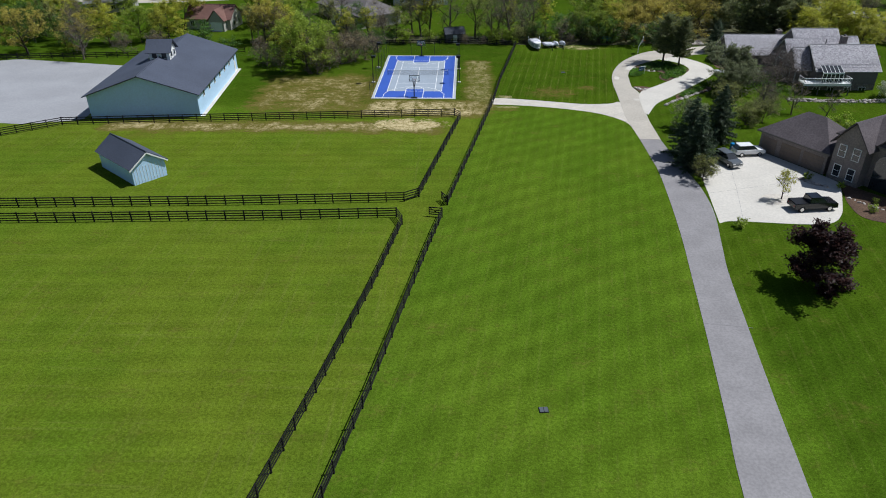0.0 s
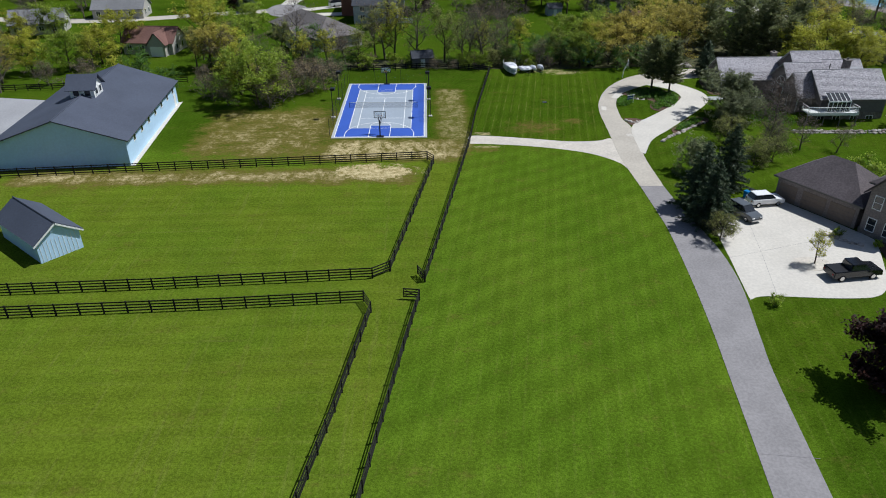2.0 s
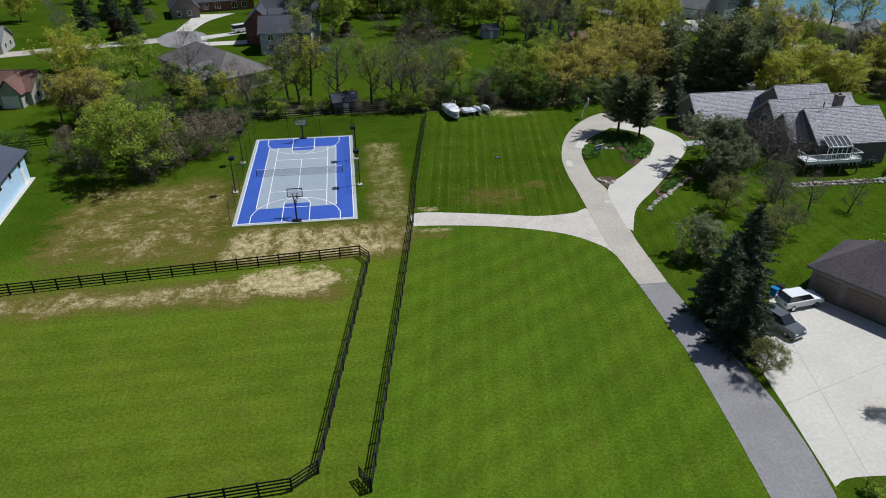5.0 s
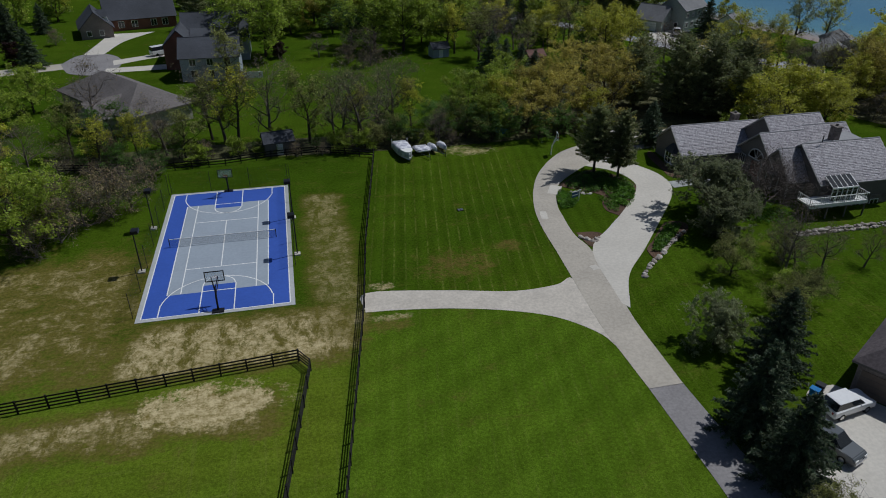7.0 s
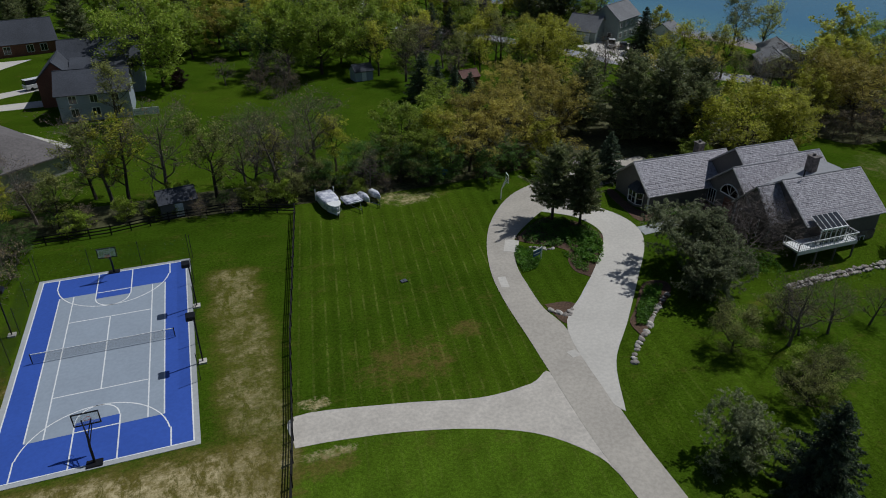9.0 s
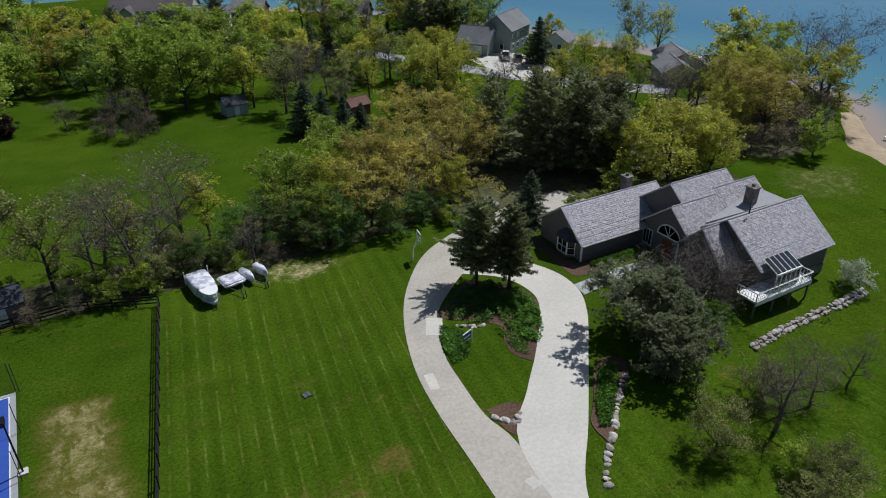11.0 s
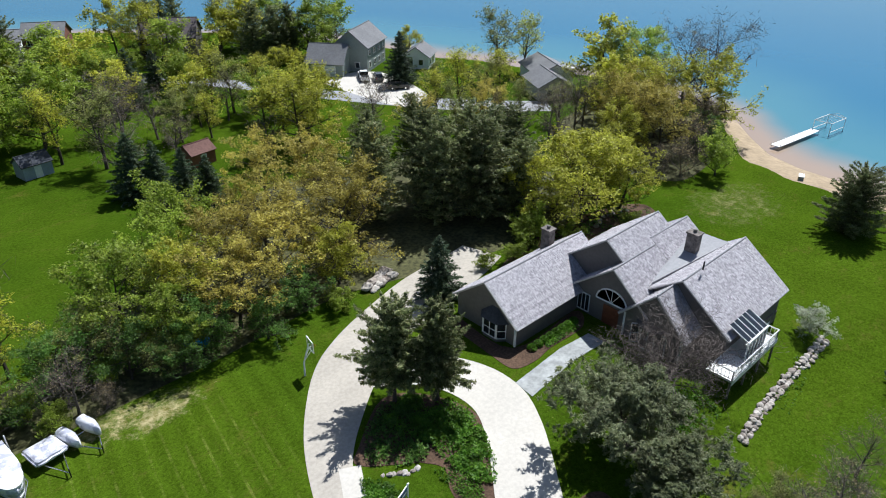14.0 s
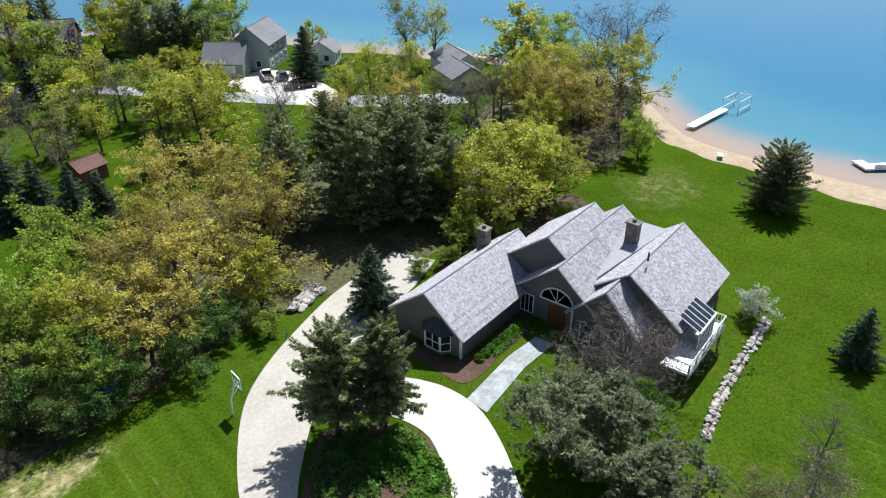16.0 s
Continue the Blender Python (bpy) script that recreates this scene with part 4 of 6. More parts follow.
# ---- houses in the distance ----
def far_house(m, w, d, eave, top, wall, roof, label, garage=None, dormers=0):
    h = thing("house", m, label, "house", "neighbouring houses")
    gable_house(h, -w / 2, w / 2, -d / 2, d / 2, -0.2, eave, top, "x", wall, roof, 0.4)
    for i in range(int(w / 3)):
        x = -w / 2 + 1.6 + 3 * i
        window(h, pose(x, -d / 2 - 0.02, 0.9), 1.1, 1.2, 2)
        if eave > 4.5:
            window(h, pose(x, -d / 2 - 0.02, 3.5), 1.1, 1.2, 2)
    for y in (-d / 5, d / 5):
        window(h, pose(-w / 2 - 0.02, y, 0.9, 0, 0, -90), 1.0, 1.2)
        window(h, pose(w / 2 + 0.02, y, 0.9, 0, 0, 90), 1.0, 1.2)
    if garage:
        gx, gw, gd = garage
        part("garage_wall", extrude_y([(gx - gw / 2, -0.2), (gx + gw / 2, -0.2), (gx + gw / 2, 2.8), (gx, 5.2), (gx - gw / 2, 2.8)], -d / 2 - gd, -d / 2 + 2), wall, h)
        for s in (-1, 1):
            part("garage_roof", roof_plane((gx + s * (gw / 2 + 0.3), -d / 2 - gd - 0.3, 2.5), (gx + s * (gw / 2 + 0.3), 0, 2.5), (gx, 0, 5.3), (gx, -d / 2 - gd - 0.3, 5.3), 0.14), roof, h)
        part("garage_door", box(gx - gw * 0.38, gx + gw * 0.38, -d / 2 - gd - 0.05, -d / 2 - gd + 0.02, 0, 2.3), WHITE, h)
    for i in range(dormers):
        x = (i - (dormers - 1) / 2) * 2.6 + (garage[0] if garage else 0)
        part("dormer", box(x - 0.6, x + 0.6, -d / 2 + 0.6, -d / 2 + 2.6, eave, eave + 1.9), WHITE, h)
    return h


GREYGREEN = plain("grey green siding", (0.26, 0.30, 0.28), 0.7, vary=0.06)
BLUEGREY = plain("pale blue grey siding", (0.34, 0.38, 0.43), 0.7, vary=0.06)
PALE = plain("cream siding", (0.42, 0.40, 0.36), 0.7, vary=0.06)
REDBRICK = plain("red brick", (0.20, 0.085, 0.06), 0.85, vary=0.2, grain=5)
REDROOF = plain("russet shingle", (0.16, 0.085, 0.07), 0.85, vary=0.2)
GREYROOF = plain("mid grey shingle", (0.19, 0.19, 0.195), 0.85, vary=0.15)
far_house(pose(-66, 184, 0, 0, 0, -5), 12, 8, 2.8, 5.5, PALE, REDROOF, "small cream house with russet roof behind trees", (3, 4, 2))
LOWROOF = plain("grey brown shingle", (0.15, 0.135, 0.13), 0.85, vary=0.15)
low_house = thing("house", pose(-29, 194.5, 0, 0, 0, -53), "low house with broad grey-brown hipped roof", "house", "neighbouring houses")
part("wall", box(-12.5, 12.5, -6, 6, -0.2, 2.9), PALE, low_house)
hip(low_house, -12.5, 12.5, -6, 6, 3.1, 6.6, LOWROOF, 0.6)
part("wing_wall", extrude_y([(2, -0.2), (9, -0.2), (9, 2.8), (5.5, 4.9), (2, 2.8)], -9.5, -6.02), PALE, low_house)
for e in (-1, 1):
    part("wing_roof", roof_plane((5.5 + e * 4, -10, 2.6), (5.5 + e * 4, -2, 2.6), (5.5, -2, 5.05), (5.5, -10, 5.05), 0.14), LOWROOF, low_house)
for x in (-10, -7, -4, -1):
    window(low_house, pose(x, -6.02, 0.9), 1.3, 1.3, 2)
window(low_house, pose(5.5, -9.52, 0.6), 2.4, 1.8, 3)
tall_house = thing("house", pose(0, 0, 0), "two-storey blue-grey house with dark gables and brick wing", "house", "neighbouring houses")
gable_house(tall_house, -21, -9, 213.2, 223, -0.2, 5.0, 8.0, "x", BLUEGREY, SHINGLE_DARK, 0.4)
gable_house(tall_house, -25.5, -19, 224, 238, -0.2, 5.2, 8.4, "y", REDBRICK, SHINGLE_DARK, 0.4)
gable_house(tall_house, -22, -7.5, 230, 241, -0.2, 5.4, 10.0, "x", BLUEGREY, SHINGLE_DARK, 0.4)
part("link_wall", box(-19.5, -10, 222.5, 230.5, -0.2, 5.0), BLUEGREY, tall_house)
part("link_roof", roof_plane((-20, 222, 4.9), (-9.6, 222, 4.9), (-9.6, 231, 7.4), (-20, 231, 7.4)), SHINGLE_DARK, tall_house)
for x in (-18.5, -15, -11.5):
    window(tall_house, pose(x, 213.18, 0.9), 1.2, 1.4, 2)
    window(tall_house, pose(x, 213.18, 3.3), 1.2, 1.3, 2)
part("garage_door", box(-25.56, -25.48, 227, 232, 0, 2.3), WHITE, tall_house)
part("porch_rail", box(-8.9, -4.5, 212.8, 212.9, 0.2, 1.5), WHITE, tall_house, "white porch rail")
brick_house = thing("house", pose(-38.5, 275.5, 0, 0, 0, 15), "brick house with dark roof, garage wing and white dormers", "house", "neighbouring houses")
gable_house(brick_house, -9, 9, -4, 5, -0.2, 3.2, 7.6, "x", REDBRICK, SHINGLE_DARK, 0.4)
gable_house(brick_house, -16, -8.2, -12, 1, -0.2, 2.8, 6.6, "y", BRICK, SHINGLE_DARK, 0.4)
part("gable_siding", extrude_x([(-4.1, -0.1), (5.1, -0.1), (5.1, 3.1), (0.5, 7.4), (-4.1, 3.1)], 9.0, 9.06), WHITE, brick_house, "white gable end")
for y in (-10.5, -6.5):
    part("garage_door", box(-8.24, -8.14, y, y + 3, 0, 2.3), WHITE, brick_house)
    part("dormer", box(-11.2, -8.9, y + 0.8, y + 2.2, 2.8, 5.2), WHITE, brick_house)
    for e in (-1, 1):
        part("dormer_roof", roof_plane((-11.4, y + 1.5 + e * 0.95, 5.0), (-8.7, y + 1.5 + e * 0.95, 5.0), (-8.7, y + 1.5, 6.1), (-11.4, y + 1.5, 6.1), 0.1), SHINGLE_DARK, brick_house)
    window(brick_house, pose(-8.88, y + 1.5, 3.7, 0, 0, 90), 0.7, 1.0)
for x in (-5.5, -2, 3, 6):
    window(brick_house, pose(x, -4.02, 0.8), 1.4, 1.6, 2)
for x in (-14, -11):
    window(brick_house, pose(x, -12.02, 0.8), 1.0, 1.3)
far_house(pose(-90, 226, 0, 0, 0, 5), 14, 9, 2.8, 5.6, PALE, GREYROOF, "pale ranch house beyond the trees")
far_house(pose(-104, 206, 0, 0, 0, 15), 13, 9, 2.8, 5.6, PALE, GREYROOF, "pale ranch house beyond the trees")
far_house(pose(112.4, 243.8, 0, 0, 0, 31.6), 12, 8, 5.6, 8.8, GREYGREEN, GREYROOF, "two-storey grey-green lake house")
lake_garage = thing("garage", pose(103.6, 243.4, 0, 0, 0, -54), "grey-green garage with wide white door", "garage", "neighbouring houses")
gable_house(lake_garage, -4.2, 4.2, -4, 4, -0.2, 3.0, 6.2, "x", GREYGREEN, GREYROOF, 0.4)
part("garage_door", box(-2.6, 2.6, -4.08, -3.98, 0, 2.4), WHITE, lake_garage)
for z in (0.6, 1.2, 1.8):
    part("door_groove", box(-2.6, 2.6, -4.09, -4.08, z - 0.02, z + 0.02), TAUPE, lake_garage)
far_house(pose(122.5, 234.5, 0, 0, 0, 35), 7, 6, 2.8, 4.8, WHITE, GREYROOF, "small white shore cottage")
far_house(pose(85, 284, 0, 0, 0, -35), 13, 10, 5.0, 8.5, TAUPE, SHINGLE_BROWN, "brown two-storey house with gabled front", (2, 5, 2))
far_house(pose(62, 301, 0, 0, 0, -30), 9, 8, 5.5, 8.0, REDBRICK, GREYROOF, "red house by the water")
far_house(pose(40, 328, 0, 0, 0, -25), 24, 12, 4.0, 7.6, PALE, SHINGLE_BROWN, "long brown-roofed house by the lake", (-6, 6, 3))
far_house(pose(53, 312, 0, 0, 0, -25), 12, 9, 3.0, 5.6, WHITE, GREYROOF, "white house by the lake")
far_house(pose(134, 206, 0, 0, 0, 60), 11, 8, 2.8, 4.6, WHITE, GREYROOF, "low white boathouse at the shore")
far_house(pose(126, 199, 0, 0, 0, 60), 9, 7, 2.8, 4.6, PALE, GREYROOF, "low grey cottage near the shore")
for p, s, mt, rf, lab in (((-1.8, 168.2), (4.6, 3.2), TAUPE, SHINGLE_DARK, "small dark garden shed by the fence"), ((36.8, 224), (4.2, 3), BLUEGREY, SHINGLE_DARK, "small blue-grey garden shed under trees"),
                          ((56.8, 212), (4.2, 3.2), REDBRICK, REDROOF, "small red-brown garden shed")):
    s_ = thing("garden_shed", pose(*p, 0, 0, 0, 10), lab, "shed")
    gable_house(s_, -s[0] / 2, s[0] / 2, -s[1] / 2, s[1] / 2, -0.1, 2.1, 3.2, "x", mt, rf, 0.2)
    part("door", box(-0.5, 0.5, -s[1] / 2 - 0.04, -s[1] / 2, 0, 1.8), WHITE, s_)
ribbon("street", [(-160, 232), (-100, 222), (-60, 232), (-46, 236)], [(-160, 226), (-100, 216), (-60, 226), (-46, 230)], CONCRETE_WARM, "pale suburban street", "street", 0.03)
slab("cul_de_sac", [(-50, 234), (-46, 225), (-39, 223), (-36.5, 230), (-38, 238), (-43, 243.5), (-48, 242)], ASPHALT, "grey asphalt turning circle", "street", 0.036)
ribbon("far_drive", [(-39, 235.5), (-32, 239.3), (-26, 243)], [(-38, 230.8), (-32, 235), (-25.7, 238.7)], CONCRETE, "pale concrete house drive", "driveway", 0.04)
ribbon("far_drive_south", [(-39, 228.2), (-30, 229), (-22, 230)], [(-39, 224.2), (-30, 224.6), (-21.4, 225.4)], CONCRETE, "pale concrete house drive", "driveway", 0.04)
ribbon("far_drive_north", [(-47, 242.5), (-46, 256), (-45.5, 266)], [(-42.3, 242.5), (-40, 256), (-34, 267)], CONCRETE, "pale concrete house drive", "driveway", 0.04)
slab("far_patio", [(-30, 209.5), (-26.6, 209.3), (-17.4, 199.6), (-21.4, 198), (-25.3, 202)], CONCRETE, "pale concrete patio", "patio", 0.03, False)
ribbon("lake_street", [(60, 280), (80, 258), (95, 231), (103, 219), (112, 206), (122, 196)], [(56, 276), (76, 254), (90, 228), (98, 214), (107, 201), (118, 191)], YARD, "pale lakeside street", "street", 0.03)
slab("lake_parking", [(97.1, 236.9), (106.8, 239.5), (112.0, 232.9), (107.3, 214.4), (99.3, 210.5), (97.0, 223.5)], CONCRETE, "pale parking area by the lake houses", "parking", 0.04)


# ---- vegetation ----
def sticks_mesh(name, segs, mat):
    """Tapered sticks (from, to, radius, radius) as one mesh."""
    verts, faces = [], []
    for a, b, ra, rb in segs:
        d = (b - a)
        if d.length < 1e-4:
            continue
        d.normalize()
        u = d.orthogonal().normalized()
        v = d.cross(u)
        k = 6 if ra > 0.12 else 3
        i = len(verts)
        for p, r in ((a, ra), (b, rb)):
            for j in range(k):
                t = 2 * math.pi * j / k
                verts.append(tuple(p + r * (math.cos(t) * u + math.sin(t) * v)))
        for j in range(k):
            faces.append((i + j, i + (j + 1) % k, i + k + (j + 1) % k, i + k + j))
    me = bpy.data.meshes.new(name)
    me.from_pydata(verts, [], faces)
    me.materials.append(mat)
    return me


def leaves_mesh(name, centres, size, mat, rng, flat=0.5, along=None, aspect=0.6):
    """Small pointed leaves at the centres."""
    c = np.asarray(centres, float)
    n = len(c)
    nrm = rng.normal(size=(n, 3))
    nrm[:, 2] = np.abs(nrm[:, 2]) + flat
    nrm /= np.linalg.norm(nrm, axis=1)[:, None]
    d = rng.normal(size=(n, 3)) if along is None else np.asarray(along) + rng.normal(size=(n, 3)) * 0.35
    d -= nrm * (d * nrm).sum(1)[:, None]
    d /= np.linalg.norm(d, axis=1)[:, None] + 1e-9
    e = np.cross(nrm, d)
    s = (size * rng.uniform(0.6, 1.35, n))[:, None]
    w = s * aspect
    v = np.stack([c - d * s * 0.5 + e * w * 0.5, c - d * s * 0.5 - e * w * 0.5, c + d * s * 0.5], 1).reshape(-1, 3)
    f = np.arange(3 * n).reshape(-1, 3)
    me = bpy.data.meshes.new(name)
    me.from_pydata(v.tolist(), [], f.tolist())
    me.materials.append(mat)
    return me


def grow(rng, h, spread, clear=0.2, forks=9, droop=0.0, upright=0.5, bend=0.12, fine=0.0):
    """Trunk, limbs and twigs of a broad tree of height h. Returns the sticks and the twig ends."""
    segs, tips = [], []
    r0 = 0.020 * h + 0.03
    p, up = Vector((0, 0, -0.2)), Vector((rng.normal() * 0.05, rng.normal() * 0.05, 1)).normalized()
    trunk, n = [p], 7
    for i in range(n):
        up = (up + Vector(rng.normal(size=3) * 0.06) + Vector((0, 0, 0.05))).normalized()
        trunk.append(trunk[-1] + up * (h * 0.86 / n))
    for i in range(n):
        segs.append((trunk[i], trunk[i + 1], r0 * (1 - i / n * 0.86), r0 * (1 - (i + 1) / n * 0.86)))

    def limb(a, d, length, r, level):
        k = (4, 2, 1)[level]
        pts = [a]
        for i in range(k):
            d = (d + Vector(rng.normal(size=3) * (bend + 0.1 * level)) + Vector((0, 0, 0.08 * upright - droop * 0.12))).normalized()
            pts.append(pts[-1] + d * (length / k))
        if level < 2 or r > fine:
            for i in range(k):
                segs.append((pts[i], pts[i + 1], r * (1 - 0.75 * i / k), r * (1 - 0.75 * (i + 1) / k)))
        if level == 2:
            tips.append((pts[0].lerp(pts[-1], 0.45), d)), tips.append((pts[-1], d))
            return
        for j in range(5 if level == 0 else 4):
            f = rng.uniform(0.25, 1.0)
            q = pts[0].lerp(pts[-1], f) if level else pts[min(int(f * k), k - 1)].lerp(pts[min(int(f * k) + 1, k)], (f * k) % 1)
            e = (d * 0.6 + Vector(rng.normal(size=3) * 0.65) + Vector((0, 0, 0.25 * upright - 0.3 * droop))).normalized()
            limb(q, e, length * rng.uniform(0.40, 0.62), r * 0.5, level + 1)

    for i in range(forks):
        f = clear + (1 - clear) * (i + rng.uniform(0, 0.8)) / forks
        f = min(f, 0.99)
        q = trunk[min(int(f * n), n - 1)].lerp(trunk[min(int(f * n) + 1, n)], (f * n) % 1)
        a = i * 2.4 + rng.uniform(-0.5, 0.5)
        lean = 0.35 + 0.75 * upright * f + (0.6 if f > 0.9 else 0)
        d = Vector((math.cos(a), math.sin(a), lean)).normalized()
        shape = math.sin(math.pi * (0.22 + 0.72 * (f - clear) / (1 - clear)))
        limb(q, d, spread * (0.45 + 0.55 * shape) * rng.uniform(0.75, 1.15), r0 * 0.52 * (1.15 - f), 0)
    return segs, tips


TREES = {}


def merge(a, b):
    bm = bmesh.new()
    bm.from_mesh(a), bm.from_mesh(b)
    bm.to_mesh(a)
    bm.free()
    bpy.data.meshes.remove(b)
    return a


def broad(kind, seed, h, spread, leaves, size, leaf, bark, scatter=0.45, twigs=0, fine=0.0, **kw):
    rng = np.random.default_rng(seed)
    segs, tips = grow(rng, h, spread, fine=fine, **kw)
    low = h * 0.95 / np.percentile([p.z for p, _ in tips], 97)
    squash = Matrix.Diagonal((1, 1, low))
    segs = [(squash @ p, squash @ q, r, t) for p, q, r, t in segs]
    tips = [(squash @ p, d) for p, d in tips]
    cs = []
    if leaves:
        per = max(1, leaves // len(tips))
        for p, d in tips:
            k = rng.poisson(per * rng.uniform(0.35, 1.65))
            q = rng.normal(size=(k, 3))
            q *= (scatter * rng.uniform(0.55, 1.0, k) / (np.linalg.norm(q, axis=1) + 1e-6) * rng.uniform(0.7, 1.35))[:, None]
            cs.append(np.array(p) + q * (1, 1, 0.62) + (0, 0, 0.08))
        cs = np.concatenate(cs)
    a = sticks_mesh("trunk", segs, bark)
    b = leaves_mesh("crown", cs, size, LEAF[leaf], rng, 0.8) if leaves else None
    if twigs:
        pick = [tips[i] for i in rng.integers(0, len(tips), twigs)]
        at = np.array([p for p, _ in pick]) + rng.normal(size=(twigs, 3)) * 0.4
        a = merge(a, leaves_mesh("twig", at, 0.75, bark, rng, 0.0, np.array([d for _, d in pick]) + rng.normal(size=(twigs, 3)) * 0.5, 0.035))
    TREES.setdefault(kind, []).append((a, b))


for s in range(3):
    broad("green", 10 + s, 10, 5.2, 9500, 0.30, "green", BARK, 0.62, clear=0.12, forks=12, upright=0.7)
    broad("yellow", 20 + s, 10, 5.2, 9200, 0.28, "yellow", BARK, 0.58, clear=0.12, forks=12, upright=0.7)
    broad("olive", 30 + s, 10, 5.4, 9500, 0.23, "olive", BARK, 0.50, 700, clear=0.14, forks=12, upright=0.8)
    broad("far_green", 110 + s, 10, 5.0, 4600, 0.44, "green", BARK, 0.72, fine=0.035, clear=0.12, forks=10, upright=0.8)
    broad("far_yellow", 120 + s, 10, 4.8, 4200, 0.42, "yellow", BARK, 0.68, fine=0.035, clear=0.14, forks=10, upright=0.8)
for s in range(2):
    broad("bare", 40 + s, 10, 4.0, 800, 0.20, "brown", GREYBARK, 0.4, 1300, clear=0.22, forks=11, upright=1.0)
    broad("sparse", 50 + s, 10, 3.6, 3800, 0.24, ("bud", "yellow")[s], BARK, 0.46, 500, clear=0.26, forks=11, upright=1.1)
    broad("deep", 60 + s, 10, 5.2, 6500, 0.31, "deep", BARK, 0.62, clear=0.06, forks=11)
    broad("brush", 70 + s, 5, 3.0, 1200, 0.21, "brown", GREYBARK, 0.4, 1100, clear=0.04, forks=11, upright=1.3)
    broad("shrub", 75 + s, 4, 2.5, 4200, 0.25, "green", BARK, 0.42, clear=0.02, forks=10)
    broad("budding", 64 + s, 6, 3.8, 8000, 0.16, "bud", BARK, 0.45, 1500, clear=0.05, forks=12, upright=0.7)
broad("willow", 80, 10, 3.6, 4200, 0.40, "yellow", BARK, 0.6, clear=0.25, forks=10, droop=1.2, upright=0.2)
broad("purple", 83, 6, 2.6, 14000, 0.26, "purple", BARK, 0.5, clear=0.02, forks=15, upright=0.6)
broad("blossom", 84, 4, 2.4, 3200, 0.22, "white", BARK, 0.38, clear=0.02, forks=11)
broad("twiggy", 86, 7, 5.2, 0, 0.2, "brown", TWIG, 0.45, 7500, clear=0.12, forks=26, upright=0.5)


def conifer(kind, seed, h, radius, leaf, gap=0.34, sweep=-0.15, density=1.0, clear=0.03, tuft=0.42, ragged=0.12, cone=1.0):
    """Whorls of boughs on a straight stem; sprays of needles along each bough."""
    rng = np.random.default_rng(seed)
    segs = [(Vector((0, 0, -0.2)), Vector((0, 0, h * 0.5)), 0.02 * h, 0.012 * h), (Vector((0, 0, h * 0.5)), Vector((0, 0, h)), 0.012 * h, 0.01)]
    cs, al = [], []
    z = clear * h
    while z < h * 0.98:
        f = (z / h - clear) / (1 - clear)
        reach = radius * ((1 - f) ** cone + 0.03) * (0.55 + 0.45 * min(1, f * 6 + 0.4))
        k = max(4, int(9 * (1 - f) + 4))
        off = rng.uniform(0, 6.3)
        for j in range(k):
            a = off + 2 * math.pi * j / k + rng.normal() * 0.15
            r = reach * (1 + rng.normal() * ragged)
            d = Vector((math.cos(a), math.sin(a), sweep + 0.5 * f))
            b0 = Vector((0, 0, z + rng.normal() * 0.1))
            b1 = b0 + d * r
            segs.append((b0, b1, 0.035 * (1 - f) + 0.012, 0.008))
            m = max(3, int(density * r * 7))
            t = rng.uniform(0.15, 1.05, m)
            side = np.array((-math.sin(a), math.cos(a), 0))
            w = rng.uniform(-1, 1, m) * 0.30 * r * (1.1 - t) + rng.normal(size=m) * 0.06
            q = np.array(b0)[None] + np.array(d)[None] * (r * t)[:, None] + side[None] * w[:, None]
            q[:, 2] += rng.normal(size=m) * 0.07 - 0.10 * np.abs(w)
            cs.append(q)
            al.append(np.array(d)[None] * 0.8 + side[None] * np.sign(w)[:, None] * 0.7 + np.zeros((m, 3)))
        z += gap * (0.7 + 0.5 * (1 - f))
    a = sticks_mesh("trunk", segs, BARK)
    b = leaves_mesh("crown", np.concatenate(cs), tuft, LEAF[leaf], rng, 0.45, np.concatenate(al), 0.36)
    TREES.setdefault(kind, []).append((a, b))


for s in range(2):
    conifer("spruce", 90 + s, 10, 3.6, "needle", gap=0.52, ragged=0.13, density=5.4, tuft=0.40, cone=0.82, sweep=-0.22)
    conifer("dark_pine", 94 + s, 10, 2.7, "pine", gap=0.42, sweep=0.2, density=3.8, clear=0.08, ragged=0.32, cone=0.45, tuft=0.38)


def pine(kind, seed, h, spread, leaf, tufts, clear):
    rng = np.random.default_rng(seed)
    segs, tips = grow(rng, h, spread, clear=clear, forks=17, upright=0.35, bend=0.2)
    cs, al = [], []
    for p, d in tips:
        for t in range(tufts):
            c = np.array(p) + rng.normal(size=3) * 0.22
            q = rng.normal(size=(9, 3)) + np.array(d) * 0.6 + (0, 0, 0.5)
            q /= np.linalg.norm(q, axis=1)[:, None]
            cs.append(c + q * 0.16)
            al.append(q)
    a = sticks_mesh("trunk", segs, BARK)
    b = leaves_mesh("crown", np.concatenate(cs), 0.30, LEAF[leaf], rng, 0.8, np.concatenate(al), 0.3)
    TREES.setdefault(kind, []).append((a, b))


conifer("pine", 100, 10, 2.7, "pine", gap=0.36, sweep=0.25, density=9.0, clear=0.22, ragged=0.3, cone=0.42, tuft=0.30)
conifer("pine", 101, 10, 2.5, "pine", gap=0.36, sweep=0.2, density=10.0, clear=0.2, ragged=0.28, cone=0.42, tuft=0.30)
conifer("round_pine", 104, 8, 3.8, "pine", gap=0.36, sweep=0.2, density=7.0, clear=0.02, ragged=0.12, cone=0.34, tuft=0.32)
pine("spread_pine", 102, 6, 4.4, "paleneedle", 5, 0.12)
BASE_H = {"budding": 6, "brush": 5, "shrub": 4, "purple": 6, "blossom": 4, "twiggy": 7, "spread_pine": 6, "round_pine": 8}
